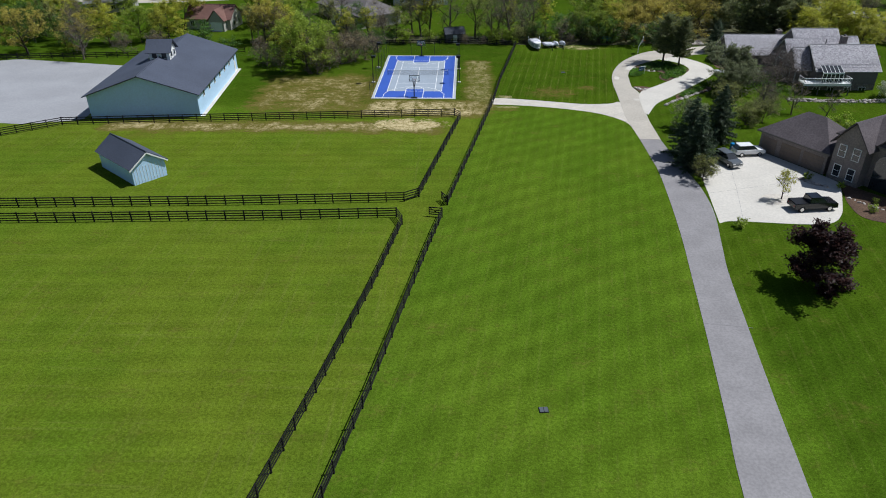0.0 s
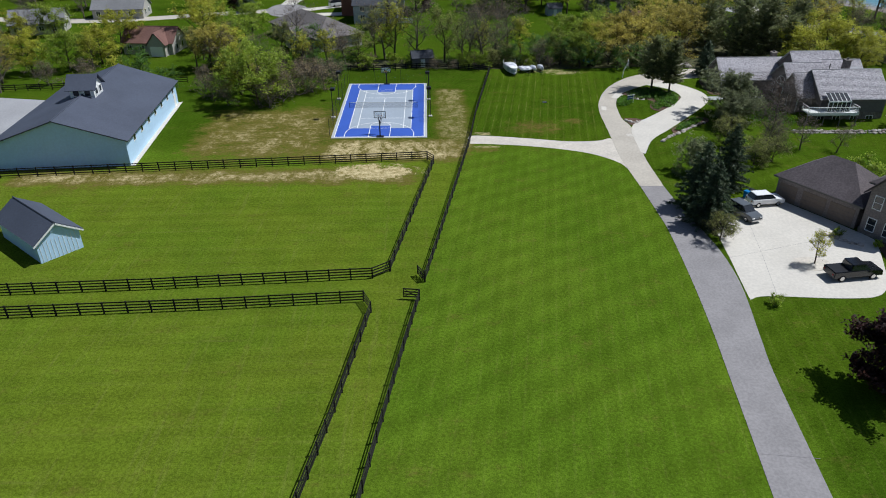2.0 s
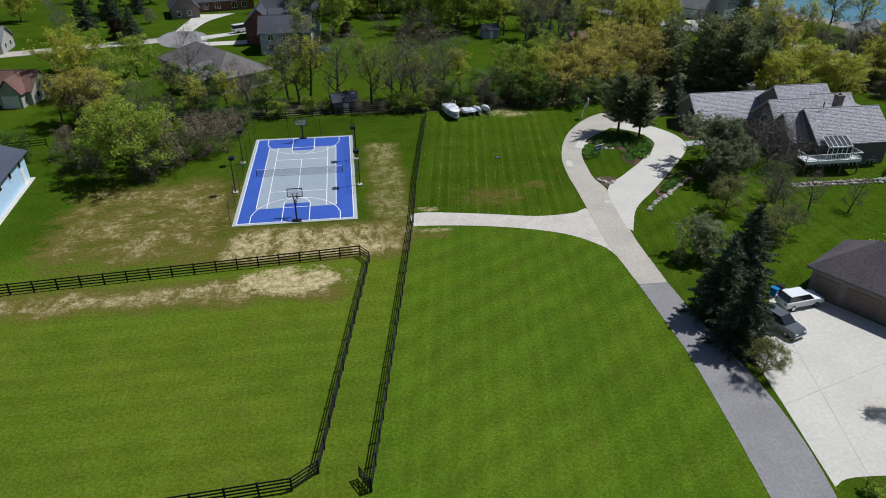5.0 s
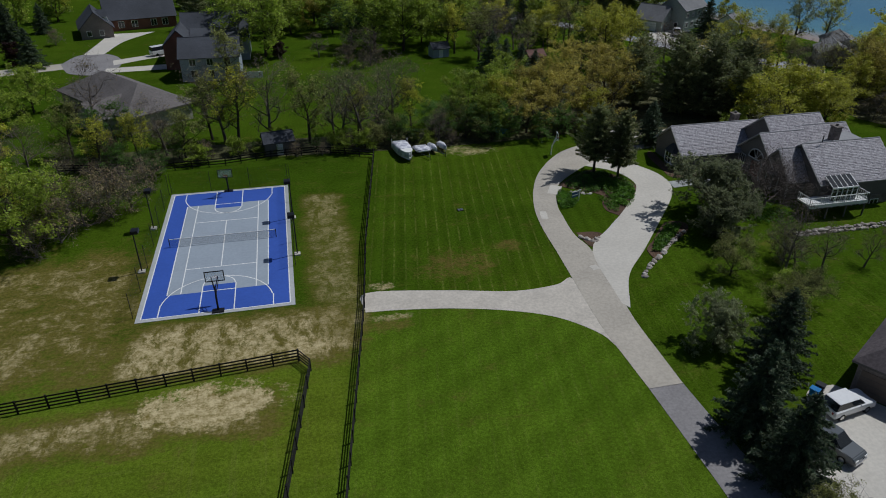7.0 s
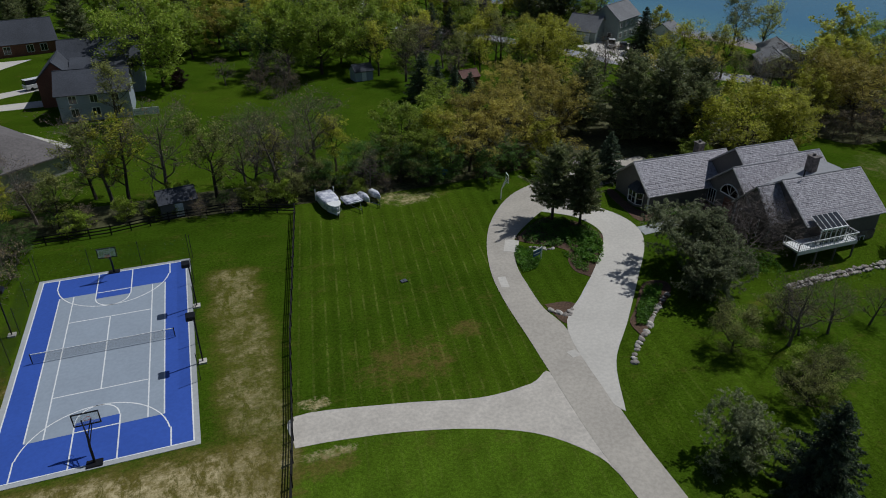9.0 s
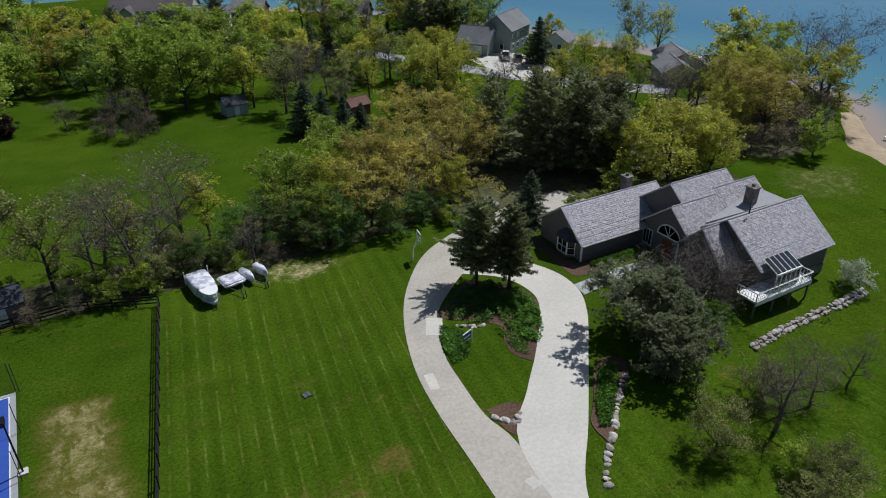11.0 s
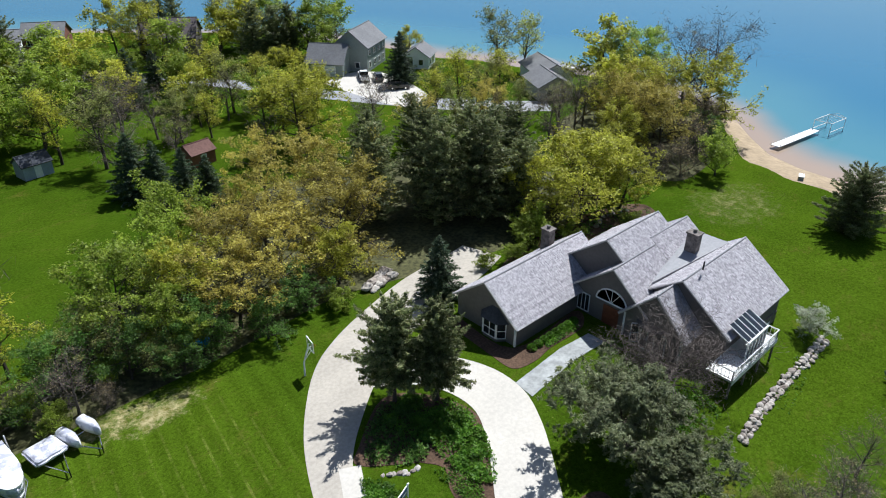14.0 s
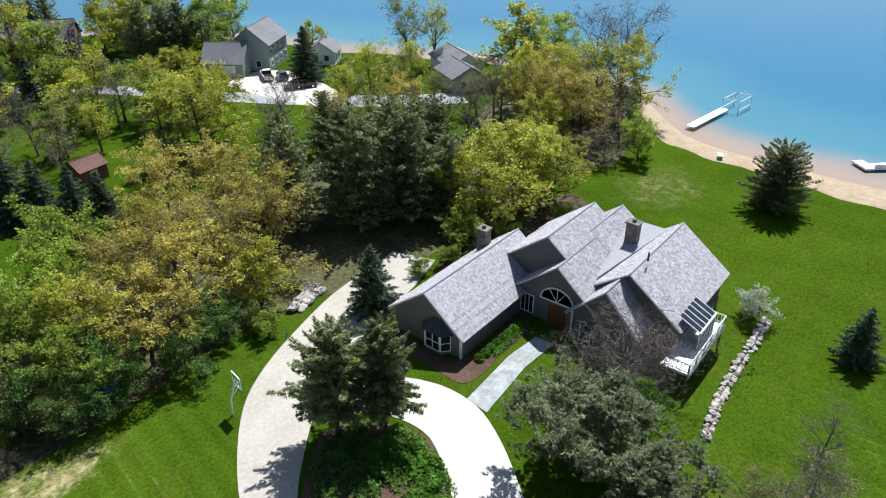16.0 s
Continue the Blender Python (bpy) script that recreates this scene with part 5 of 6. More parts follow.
TEXT = {
    "green": ("broad tree in fresh bright green leaf", "tree"), "yellow": ("broad tree in yellow-green spring leaf", "tree"), "olive": ("tree with olive-brown budding leaves", "tree"),
    "budding": ("low spreading tree with fine olive buds", "tree"),
    "bare": ("grey leafless tree with fine twigs", "tree"), "sparse": ("slender tree with thin spring leaves", "tree"), "deep": ("dense low tree in dark green leaf", "tree"),
    "brush": ("thicket of brown budding brush", "bush"), "shrub": ("rounded green shrub in full leaf", "bush"), "willow": ("drooping willow in yellow-green leaf", "tree"), "purple": ("round purple-leaved tree on the lawn", "tree"),
    "blossom": ("rounded shrub in white blossom beside the house", "bush"), "twiggy": ("wide leafless tree before the house", "tree"), "spruce": ("dark blue-green spruce with drooping boughs", "tree"),
    "round_pine": ("broad round dark pine on the lawn", "tree"), "dark_pine": ("tall dark pine with dense boughs", "tree"), "pine": ("tall open pine with bare lower trunk", "tree"), "spread_pine": ("low wide-spreading pine beside the drive", "tree"),
}
TEXT["far_green"], TEXT["far_yellow"] = TEXT["green"], TEXT["yellow"]
COUNT, SPOTS = {}, []


def plant(kind, spots, group=""):
    """Trees of a kind at (x, y, height)."""
    for x, y, h in spots:
        SPOTS.append((x, y))
        k = COUNT[kind] = COUNT.get(kind, -1) + 1
        trunk, crown = TREES[kind][k % len(TREES[kind])]
        label, cat = TEXT[kind]
        t = thing(cat, pose(x, y, float(gz(x, y)), 0, 0, (k * 137.5) % 360), label, cat, group or kind.replace("_", " ") + " group")
        s = h / BASE_H.get(kind, 10)
        w = s * random.uniform(0.92, 1.1)
        for name, me in (("trunk", trunk), ("crown", crown)):
            if me:
                o = new(name, me)
                o.parent = t
                o.scale = (w, w, s)


plant("purple", [(38.6, 60.2, 7.2), (-0.8, 230.4, 3.8), (-60, 236, 5)])
plant("spruce", [(41.2, 102.6, 9.2), (35.0, 96.4, 9.2), (34.6, 91.3, 8.6), (82.1, 119.8, 6.0), (58.2, 158.7, 7.4)], "spruces by the drive")
plant("spruce", [(86.2, 290.6, 13), (108.6, 224.9, 11), (69.2, 256.6, 8), (44.8, 205.8, 9.3), (47.4, 204.2, 8), (49.5, 200, 7.6), (51.5, 197.2, 7), (16.5, 262.7, 13), (61, 248, 11), (-55, 231.5, 9), (-69, 263, 10), (-63, 271, 8), (-72, 250, 10)])
plant("pine", [(44.2, 149.2, 10.2), (47.0, 146.9, 10.2)])
plant("spread_pine", [(53.2, 132.6, 6.6), (52, 127.5, 5)])
plant("round_pine", [(106.3, 134.3, 8.4)])
plant("twiggy", [(62.8, 134.2, 7.2)])
plant("dark_pine", [(65, 178, 13), (70.5, 171.5, 14), (74.5, 168.5, 14), (72, 176, 14), (76.5, 172.5, 14.5), (78.5, 165.5, 11), (82, 169.5, 13.5), (84, 175, 12), (69.5, 185, 12), (84.7, 193.5, 9.5), (95, 261.6, 14), (99.2, 259, 13), (103, 259, 13), (13, 280, 12), (2, 282, 12), (24, 284, 12), (-14, 262, 12), (-8, 266, 13), (-22, 268, 12)])
plant("olive", [(40, 168, 9), (47, 171, 10), (55, 172, 11), (59.5, 176.5, 11), (62, 185, 11), (57, 192, 9.5), (50, 180, 10), (44, 176.5, 10), (112.8, 170.4, 12), (112.3, 164.9, 12), (114.8, 175.5, 10), (119, 170, 10), (10.7, 261.3, 12), (-48, 166.6, 10), (-100.7, 155, 11), (-88.2, 156.7, 9.5)])
plant("yellow", [(82.9, 158.6, 12.5), (89.9, 157.6, 9.5), (80, 163.5, 9), (88, 164, 10), (95, 163, 8.5), (128.9, 166, 13.6), (117.6, 178, 13), (122.2, 174.8, 12.3), (72.1, 206.5, 13.4), (76.5, 211, 11), (93.1, 248.3, 6.4), (97, 247.1, 5.5), (77.2, 282.5, 15), (-37, 147.5, 10), (-55, 187, 12), (-74, 172, 9), (52, 168, 7), (36.5, 172.5, 9)])
plant("green", [(-32.2, 141, 12), (-29, 145, 8), (31, 174.5, 9.5), (37.5, 180, 9), (42.5, 186.5, 9.5), (33.5, 168.5, 7), (22.5, 234, 16.5), (29.4, 231, 16.5), (35.5, 239, 9), (41.2, 234.5, 14), (-4, 232, 18), (-11, 238.5, 15), (31, 245, 14), (106.2, 256.4, 14), (110, 259, 12), (66, 273.4, 5.5), (68.7, 269, 6), (143.9, 189, 12.6), (139, 191, 10), (111.1, 154.8, 6.8), (-45.8, 197.6, 8.6), (-46.5, 185.4, 8.7), (-59, 204, 10), (-78.7, 166.2, 8.5)])
plant("sparse", [(95.5, 279.7, 15), (71.5, 236.6, 12.4), (73, 230.9, 11.2), (77, 229.1, 10.4), (100.7, 204.8, 9.6), (101.9, 200, 13), (104.8, 197.2, 11), (110.8, 198.1, 11.8), (107.9, 191.5, 8), (95.5, 200, 10), (127.6, 214.9, 15), (135.2, 213.3, 13), (58.9, 222.1, 9), (63.5, 221, 8), (45.4, 219, 12), (41, 225.5, 12), (-11.7, 208.7, 11.7), (-8.1, 173.4, 12.5), (3.4, 171, 12), (11.5, 171.5, 9), (-12.5, 176, 10.6), (-22.5, 166.9, 8.5), (-33.3, 172.1, 9), (21, 175, 9), (-16, 167, 8.5), (-28, 166, 8)])
plant("bare", [(12.1, 168.9, 13.5), (52.1, 230, 10.5), (56.5, 226.5, 10), (48.5, 231.5, 9), (46, 213, 12), (53.1, 236, 11), (78.6, 198.9, 9.7), (109.8, 180.1, 11.8), (113.5, 181, 10), (103.8, 180.9, 9.8), (99, 186, 9), (135.3, 169.4, 18.5), (129, 171, 17), (118.2, 262.1, 7), (14.9, 222.7, 8), (19.6, 218.9, 8.5), (8.5, 228.5, 6.5), (-3, 172.2, 14), (-10.3, 174.2, 13), (17.9, 174.4, 13.5), (-31.5, 179.4, 13.5), (60, 119, 6), (66.5, 119.5, 5.5), (-85, 150, 9), (-90, 160, 10), (24, 166, 6), (-19, 170, 10), (7.5, 174, 10), (66, 206, 9), (86, 205, 10)])
plant("willow", [(134.6, 193.4, 15), (73.9, 291, 13), (124, 240, 8), (98, 274, 13)])
plant("deep", [(29, 167.5, 6), (33, 165.5, 5), (24, 170, 6.5), (18, 167, 5), (36.5, 166.5, 6), (41, 164.5, 5), (-26.6, 171.9, 8), (-20, 161.5, 4.5), (-25, 163, 5), (-60, 158, 7), (-52, 150, 5), (119.4, 160.6, 6), (17.6, 240, 10), (-96, 163, 7), (46.5, 166.3, 5)])
plant("brush", [(-26.3, 147, 6.5), (-23.3, 148.8, 6.5), (-21.3, 151.2, 5.9), (-28, 142.8, 6), (-29.9, 139.5, 5), (-38, 141, 5), (-42, 145, 4.8), (-31, 151, 6), (-36, 153, 5.5), (-26, 154, 5.5), (-20, 157, 4.8), (-45, 151, 5), (107.2, 158.3, 6), (104, 161, 5), (116, 161, 6.5), (123, 163.5, 7), (14.1, 220.9, 4.5), (17.7, 217, 4), (21.1, 220.5, 4), (-56, 255, 4), (-70, 156, 5), (-78, 155, 5), (130, 166.5, 6), (99, 168, 6)])
plant("shrub", [(-1.5, 170.5, 3), (12, 166.3, 3.5), (8, 168, 3), (-8, 168, 3), (-14, 165.7, 3), (22, 165, 2.6), (35.2, 73.6, 1.2), (60, 103, 4.2), (78, 156.5, 2.6), (75.7, 161, 4.5), (73.5, 159.5, 3), (70, 158, 2.4), (86.5, 153.5, 2.4), (51, 113.5, 3), (-58, 152, 3), (66, 159.5, 2), (58, 224, 3), (36, 170, 3.5), (49, 163.9, 2.5)])
plant("deep", [(-30, 168.5, 3.6), (-17, 168, 3), (-5, 168.8, 2.2), (4, 167.8, 2.2), (15, 170.5, 4)])
plant("brush", [(-33, 165.5, 4.5), (-27, 168.5, 4.8), (-13, 167.8, 3), (0.5, 167.4, 2.6), (10, 168, 3), (-20, 173, 5)])
plant("budding", [(13.6, 167.2, 4.2), (16.5, 169, 5), (31.5, 166.3, 4), (27, 172, 6)])
plant("bare", [(8.5, 170.5, 12), (14.8, 171.5, 11)])
plant("blossom", [(82.4, 129.4, 3.2), (-54, 147, 3)])

KEEP_OUT = [(16, 72, 296, 345), (-50, -14, 176, 212), (-30, -3, 208, 246), (-58, -26, 258, 284), (-44, -20, 222, 260), (54, 84, 126, 162), (-95, -33, 200, 215), (-52, -12, 188, 270), (90, 120, 194, 258), (30, 52, 318, 340), (55, 70, 294, 312), (78, 93, 276, 292), (118, 142, 192, 212), (-72, -53, 156, 192), (8, 30, 188, 226), (98, 112, 200, 218)]
rs = random.Random(5)


def woods(x0, x1, y0, y1, n, kinds, low, high, gap=4.2):
    """Fill a stretch of wood between the planted trees."""
    got = 0
    for _ in range(n * 30):
        if got == n:
            break
        x, y = rs.uniform(x0, x1), rs.uniform(y0, y1)
        if any(a < x < b and c < y < d for a, b, c, d in KEEP_OUT) or x > float(shore(y)) - 6 or any((x - p) ** 2 + (y - q) ** 2 < gap * gap for p, q in SPOTS):
            continue
        plant(rs.choice(kinds), [(x, y, rs.uniform(low, high))])
        got += 1


woods(86, 100, 186, 228, 5, ["bare", "sparse", "far_yellow", "olive"], 7, 9.5)
woods(54, 84, 208, 256, 12, ["far_green", "bare", "far_yellow", "sparse"], 7, 10)
woods(-10, 60, 246, 292, 22, ["far_green", "far_green", "far_yellow", "dark_pine"], 9, 14)
woods(66, 128, 266, 305, 7, ["far_green", "far_yellow", "dark_pine"], 10, 14)
woods(100, 148, 162, 186, 7, ["bare", "olive", "yellow", "sparse"], 7, 11)
woods(-115, -50, 153, 182, 15, ["bare", "yellow", "olive", "sparse", "deep"], 6, 10)
woods(-52, -30, 164, 187, 5, ["sparse", "brush", "yellow", "bare"], 6, 9)
woods(-130, -58, 236, 300, 16, ["far_green", "bare", "far_yellow"], 9, 13, 6)
woods(-52, 20, 285, 340, 14, ["dark_pine", "far_green"], 11, 14, 5)
woods(-150, -85, 180, 235, 10, ["far_green", "bare", "far_yellow"], 8, 12, 6)
plant("budding", [(47.6, 118.9, 5.0), (48.6, 110.6, 4.6), (52, 112, 4.2), (56.5, 121.5, 4.0)])
plant("bare", [(54.0, 118.2, 8.8)])
plant("bare", [(56.5, 119.4, 5.5)])
plant("spread_pine", [(38.3, 107.5, 4.0)])
plant("budding", [(34.6, 87.2, 3.8)])
woods(-10, 28, 165, 169, 8, ["shrub", "brush", "shrub"], 1.6, 2.8, 2.2)


# ---- vehicles ----
def wheel(parent, x, y, r=0.36, w=0.24):
    e = new("wheel")
    e.parent = parent
    e.matrix_basis = pose(x, y, r)
    part("tyre", tube([(0, -w / 2, 0), (0, -w / 2 + 0.04, 0), (0, w / 2 - 0.04, 0), (0, w / 2, 0)], [r * 0.9, r, r, r * 0.9], 18), TYRE, e)
    part("rim", tube([(0, -w / 2 - 0.01, 0), (0, w / 2 + 0.01, 0)], r * 0.6, 12), CHROME, e, "bright wheel rim")


def vehicle(m, label, category, paint, profile, cabin, width, wheels, r=0.36, bed=None, name="car"):
    """A road vehicle facing +x: body and cabin from side profiles, glass, wheels, lights."""
    v = thing(name, m, label, category)
    bm = extrude_y(profile, -width / 2, width / 2)
    bmesh.ops.bevel(bm, geom=bm.edges[:], offset=0.07, segments=2, affect="EDGES")
    part("body", bm, paint, v, smooth=False)
    bm = extrude_y(cabin, -width / 2 + 0.1, width / 2 - 0.1)
    top = max(z for _, z in cabin)
    for q in bm.verts:
        if q.co.z > top - 0.1:
            q.co.y *= 0.86
    bmesh.ops.bevel(bm, geom=bm.edges[:], offset=0.05, segments=2, affect="EDGES")
    part("window_band", bm, GLASS, v, "dark glass")
    xs = [x for x, z in cabin if z > top - 0.1]
    part("roof", box(min(xs) + 0.02, max(xs) - 0.02, -width / 2 + 0.2, width / 2 - 0.2, top - 0.03, top + 0.04, bevel=0.03), paint, v)
    if bed:
        part("bed_liner", box(bed[0], bed[1], -width / 2 + 0.14, width / 2 - 0.14, bed[2] - 0.3, bed[2] + 0.012), BLACK, v, "black bed cover")
    for x in wheels:
        for y in (-width / 2 + 0.1, width / 2 - 0.1):
            wheel(v, x, y, r)
    fx, bx = max(x for x, _ in profile), min(x for x, _ in profile)
    for y in (-width / 2 + 0.3, width / 2 - 0.3):
        part("headlight", box(fx - 0.05, fx + 0.015, y - 0.2, y + 0.2, 0.7, 0.88, bevel=0.02), WHITE, v)
        part("tail_light", box(bx - 0.015, bx + 0.05, y - 0.1, y + 0.1, 0.75, 1.0, bevel=0.02), plain("red lens", (0.3, 0.01, 0.01), 0.3), v)
        part("mirror", box(fx - 1.9, fx - 1.75, y * 1.45 - 0.08, y * 1.45 + 0.08, 1.0, 1.15, bevel=0.02), paint, v)
    part("bumper", box(fx - 0.02, fx + 0.08, -width / 2 + 0.1, width / 2 - 0.1, 0.38, 0.6, bevel=0.03), CHROME, v)
    return v


PAINT_BLACK = plain("black car paint", (0.008, 0.009, 0.012), 0.18, vary=0.05, spec=0.6, bump=0)
PAINT_WHITE = plain("white car paint", (0.78, 0.78, 0.78), 0.2, vary=0.03, spec=0.6, bump=0)
PAINT_GREY = plain("grey car paint", (0.10, 0.11, 0.12), 0.2, vary=0.03, spec=0.6, bump=0)
TRUCK_BODY = [(-2.9, 0.45), (2.9, 0.45), (2.95, 0.95), (2.75, 1.15), (1.35, 1.22), (-2.9, 1.22)]
TRUCK_CAB = [(-0.95, 1.15), (1.45, 1.15), (0.75, 1.88), (-0.85, 1.88)]
SUV_BODY = [(-2.3, 0.4), (2.3, 0.4), (2.35, 0.8), (2.1, 1.02), (1.0, 1.1), (-2.3, 1.1)]
SUV_CAB = [(-2.2, 1.05), (1.15, 1.05), (0.35, 1.7), (-1.9, 1.7)]
vehicle(pose(46.0, 78.9, 0.04, 0, 0, 7), "black crew-cab pickup truck on the parking court", "pickup truck", PAINT_BLACK, TRUCK_BODY, TRUCK_CAB, 2.0, (-1.85, 1.85), 0.42, (-2.8, -1.0, 1.22), "pickup_truck")
vehicle(pose(44.2, 97.0, 0.04, 0, 0, 8), "white sport utility vehicle by the garage", "car", PAINT_WHITE, SUV_BODY, SUV_CAB, 1.9, (-1.4, 1.4))
vehicle(pose(40.0, 93.6, 0.02, 0, 0, -70), "dark grey car parked beside the spruces", "car", PAINT_GREY, SUV_BODY, SUV_CAB, 1.85, (-1.4, 1.4))
vehicle(pose(105.2, 233.2, 0.04, 0, 0, 60), "white pickup truck parked by the lake houses", "pickup truck", PAINT_WHITE, TRUCK_BODY, TRUCK_CAB, 2.0, (-1.85, 1.85), 0.42, (-2.8, -1.0, 1.22), "pickup_truck")
vehicle(pose(107.1, 230.7, 0.04, 0, 0, 60), "dark grey car parked by the lake houses", "car", PAINT_GREY, SUV_BODY, SUV_CAB, 1.85, (-1.4, 1.4))
vehicle(pose(105.9, 222.4, 0.04, 0, 0, -30), "black car parked at the lake street", "car", PAINT_BLACK, SUV_BODY, SUV_CAB, 1.85, (-1.4, 1.4))
vehicle(pose(-28.4, 239.3, 0.04, 0, 0, 33), "white van on a neighbour's drive", "van", PAINT_WHITE, [(-2.8, 0.4), (2.7, 0.4), (2.8, 1.0), (2.2, 1.3), (-2.8, 1.3)], [(-2.75, 1.25), (2.2, 1.25), (1.6, 2.2), (-2.7, 2.2)], 2.0, (-1.7, 1.7), name="van")
for i, (x, y, mt, lab) in enumerate(((42.6, 98.9, BLUEPLASTIC, "blue wheeled bin by the garage"), (43.5, 99.3, BLACK, "black wheeled bin by the garage"))):
    b = thing("wheeled_bin", pose(x, y, 0, 0, 0, 30), lab, "bin", "bins by the garage")
    bm = box(-0.3, 0.3, -0.36, 0.36, 0.08, 1.0)
    for q in bm.verts:
        if q.co.z < 0.5:
            q.co.x *= 0.8
            q.co.y *= 0.8
    part("body", bm, mt, b)
    part("lid", box(-0.33, 0.33, -0.4, 0.4, 1.0, 1.07, bevel=0.02), mt, b)
    for y2 in (-0.28, 0.28):
        part("wheel", tube([(-0.26, y2 - 0.03, 0.1), (-0.26, y2 + 0.03, 0.1)], 0.1, 10), TYRE, b)


# ---- boats on trailers ----
COVER = Nodes("silver boat cover", 0.45, 0.0, 0.4)
COVER.bump(COVER.noise(1.6, 4), 0.8, 0.15)
COVER = COVER.color(COVER.mix(COVER.ramp(COVER.noise(1.2, 5), 0.42, 0.6), (0.80, 0.80, 0.84), (0.42, 0.43, 0.52)))


def trailer(parent, length, width, tongue):
    t = new("trailer")
    t.parent = parent
    for x in (-width / 2, width / 2):
        part("rail", tube([(x, length * 0.5, 0.5), (x, -length * 0.3, 0.5), (0, -length * 0.5 - tongue, 0.45)], 0.05, 6), CHROME, t)
        part("tyre", tube([(x * 1.12 - 0.1, length * 0.15, 0.3), (x * 1.12 + 0.1, length * 0.15, 0.3)], 0.3, 14), TYRE, t)
    part("cross_bar", tube([(-width / 2, length * 0.15, 0.45), (width / 2, length * 0.15, 0.45)], 0.05, 6), CHROME, t)
    part("jack", tube([(0, -length * 0.5 - tongue, 0), (0, -length * 0.5 - tongue, 0.8)], 0.05, 6), BLACK, t)


def hull(length, width, height, z0, name, mat, parent, flat=0.25, label=""):
    """A covered hull, its bow towards -y."""
    bm = bmesh.new()
    rows = []
    n, k = 14, 9
    for i in range(n + 1):
        s = i / n
        w = width / 2 * min(1.0, (max(0.0, s) / 0.5) ** 0.55 if s < 0.5 else 1.0)
        y = -length / 2 + length * s
        crown = height * (0.75 + 0.25 * math.sin(math.pi * min(1, s * 1.1)))
        row = []
        for j in range(k):
            a = math.pi * j / (k - 1)
            row.append(bm.verts.new((-max(w, 0.04) * math.cos(a), y, z0 + crown * (math.sin(a) ** flat) + random.uniform(-0.03, 0.03))))
        rows.append(row)
    for a, b in zip(rows, rows[1:]):
        for j in range(k - 1):
            bm.faces.new((a[j], a[j + 1], b[j + 1], b[j]))
    bm.faces.new(rows[0]), bm.faces.new(rows[-1][::-1])
    low = [v for r in rows for v in (r[0], r[-1])]
    bm.faces.new([r[0] for r in rows] + [r[-1] for r in rows[::-1]])
    return part(name, bm, mat, parent, label, True)


big = thing("motor_boat", pose(17.6, 162.2, 0, 0, 0, 6), "white motor boat under a silver cover on its trailer", "boat", "boats on trailers")
hull(6.2, 2.5, 1.0, 0.7, "cover", COVER, big)
hull(6.3, 2.45, 0.5, 0.45, "hull", WHITE, big, 0.5)
part("bow_deck", solid([(0.95 * math.sin(a), -1.2 - 1.85 * math.cos(a)) for a in np.linspace(-1.5, 1.5, 13)], 1.55, 1.66), WHITE, big, "white bow cover")
for x in (-1.3, 1.3):
    part("guide_post", tube([(x, 2.6, 0.4), (x, 2.6, 2.0)], 0.05, 6), WHITE, big)
trailer(big, 6.0, 1.9, 0.5)
low = thing("small_boat", pose(20.6, 162.5, 0, 0, 0, 12), "small boat under a silver cover on a trailer", "boat", "boats on trailers")
bm = box(-1.25, 1.25, -1.1, 1.3, 0.55, 1.0, bevel=0.15)
bmesh.ops.subdivide_edges(bm, edges=bm.edges[:], cuts=3, use_grid_fill=True)
for q in bm.verts:
    q.co.z += 0.12 * noise.noise(q.co * 1.7)
part("cover", bm, COVER, low, "wrinkled silver cover", True)
trailer(low, 2.6, 1.6, 1.9)
jets = thing("watercraft_trailer", pose(23.3, 162.7, 0, 0, 0, 14), "two covered personal watercraft on one trailer", "trailer", "boats on trailers")
for x in (-0.85, 0.85):
    e = hull(2.7, 1.0, 0.85, 0.5, "watercraft", COVER, jets, 0.6)
    e.matrix_basis = pose(x, 0.2, 0)
trailer(jets, 2.6, 1.7, 1.3)
cart = thing("utility_cart", pose(35.2, 167.4, 0, 0, 0, 30), "small cart under a blue tarp among the trees", "cart")
part("tarp", box(-0.7, 0.7, -1.1, 1.1, 0.7, 1.35, bevel=0.12), BLUEPLASTIC, cart)
for x in (-0.6, 0.6):
    for y in (-0.8, 0.8):
        part("wheel", tube([(x - 0.08, y, 0.3), (x + 0.08, y, 0.3)], 0.3, 12), TYRE, cart)
part("frame", box(-0.6, 0.6, -1.0, 1.0, 0.3, 0.7), BLACK, cart)


# ---- stones ----
ROCKS = []
for k in range(5):
    bm = bmesh.new()
    bmesh.ops.create_icosphere(bm, subdivisions=2, radius=0.5)
    for q in bm.verts:
        q.co *= 1 + 0.35 * noise.noise(q.co * 2.2 + Vector((k * 7, 0, 0)))
        q.co.z *= 0.72
        q.co.x *= 1.25
    me = bpy.data.meshes.new("rock")
    bm.to_mesh(me)
    bm.free()
    ROCKS.append(me)


def rock_material():
    n = Nodes("pale fieldstone", 0.85, 0.0, 0.25)
    col = n.mix(n.pick(), (0.24, 0.20, 0.17), (0.52, 0.48, 0.43))
    n.bump(n.noise(4, 5), 0.5, 0.05)
    return n.color(n.scale(col, n.ramp(n.noise(2.5, 6), 0.3, 0.7, 0.7, 1.25)))


ROCK = rock_material()
for me in ROCKS:
    me.materials.append(ROCK)
rr = random.Random(11)


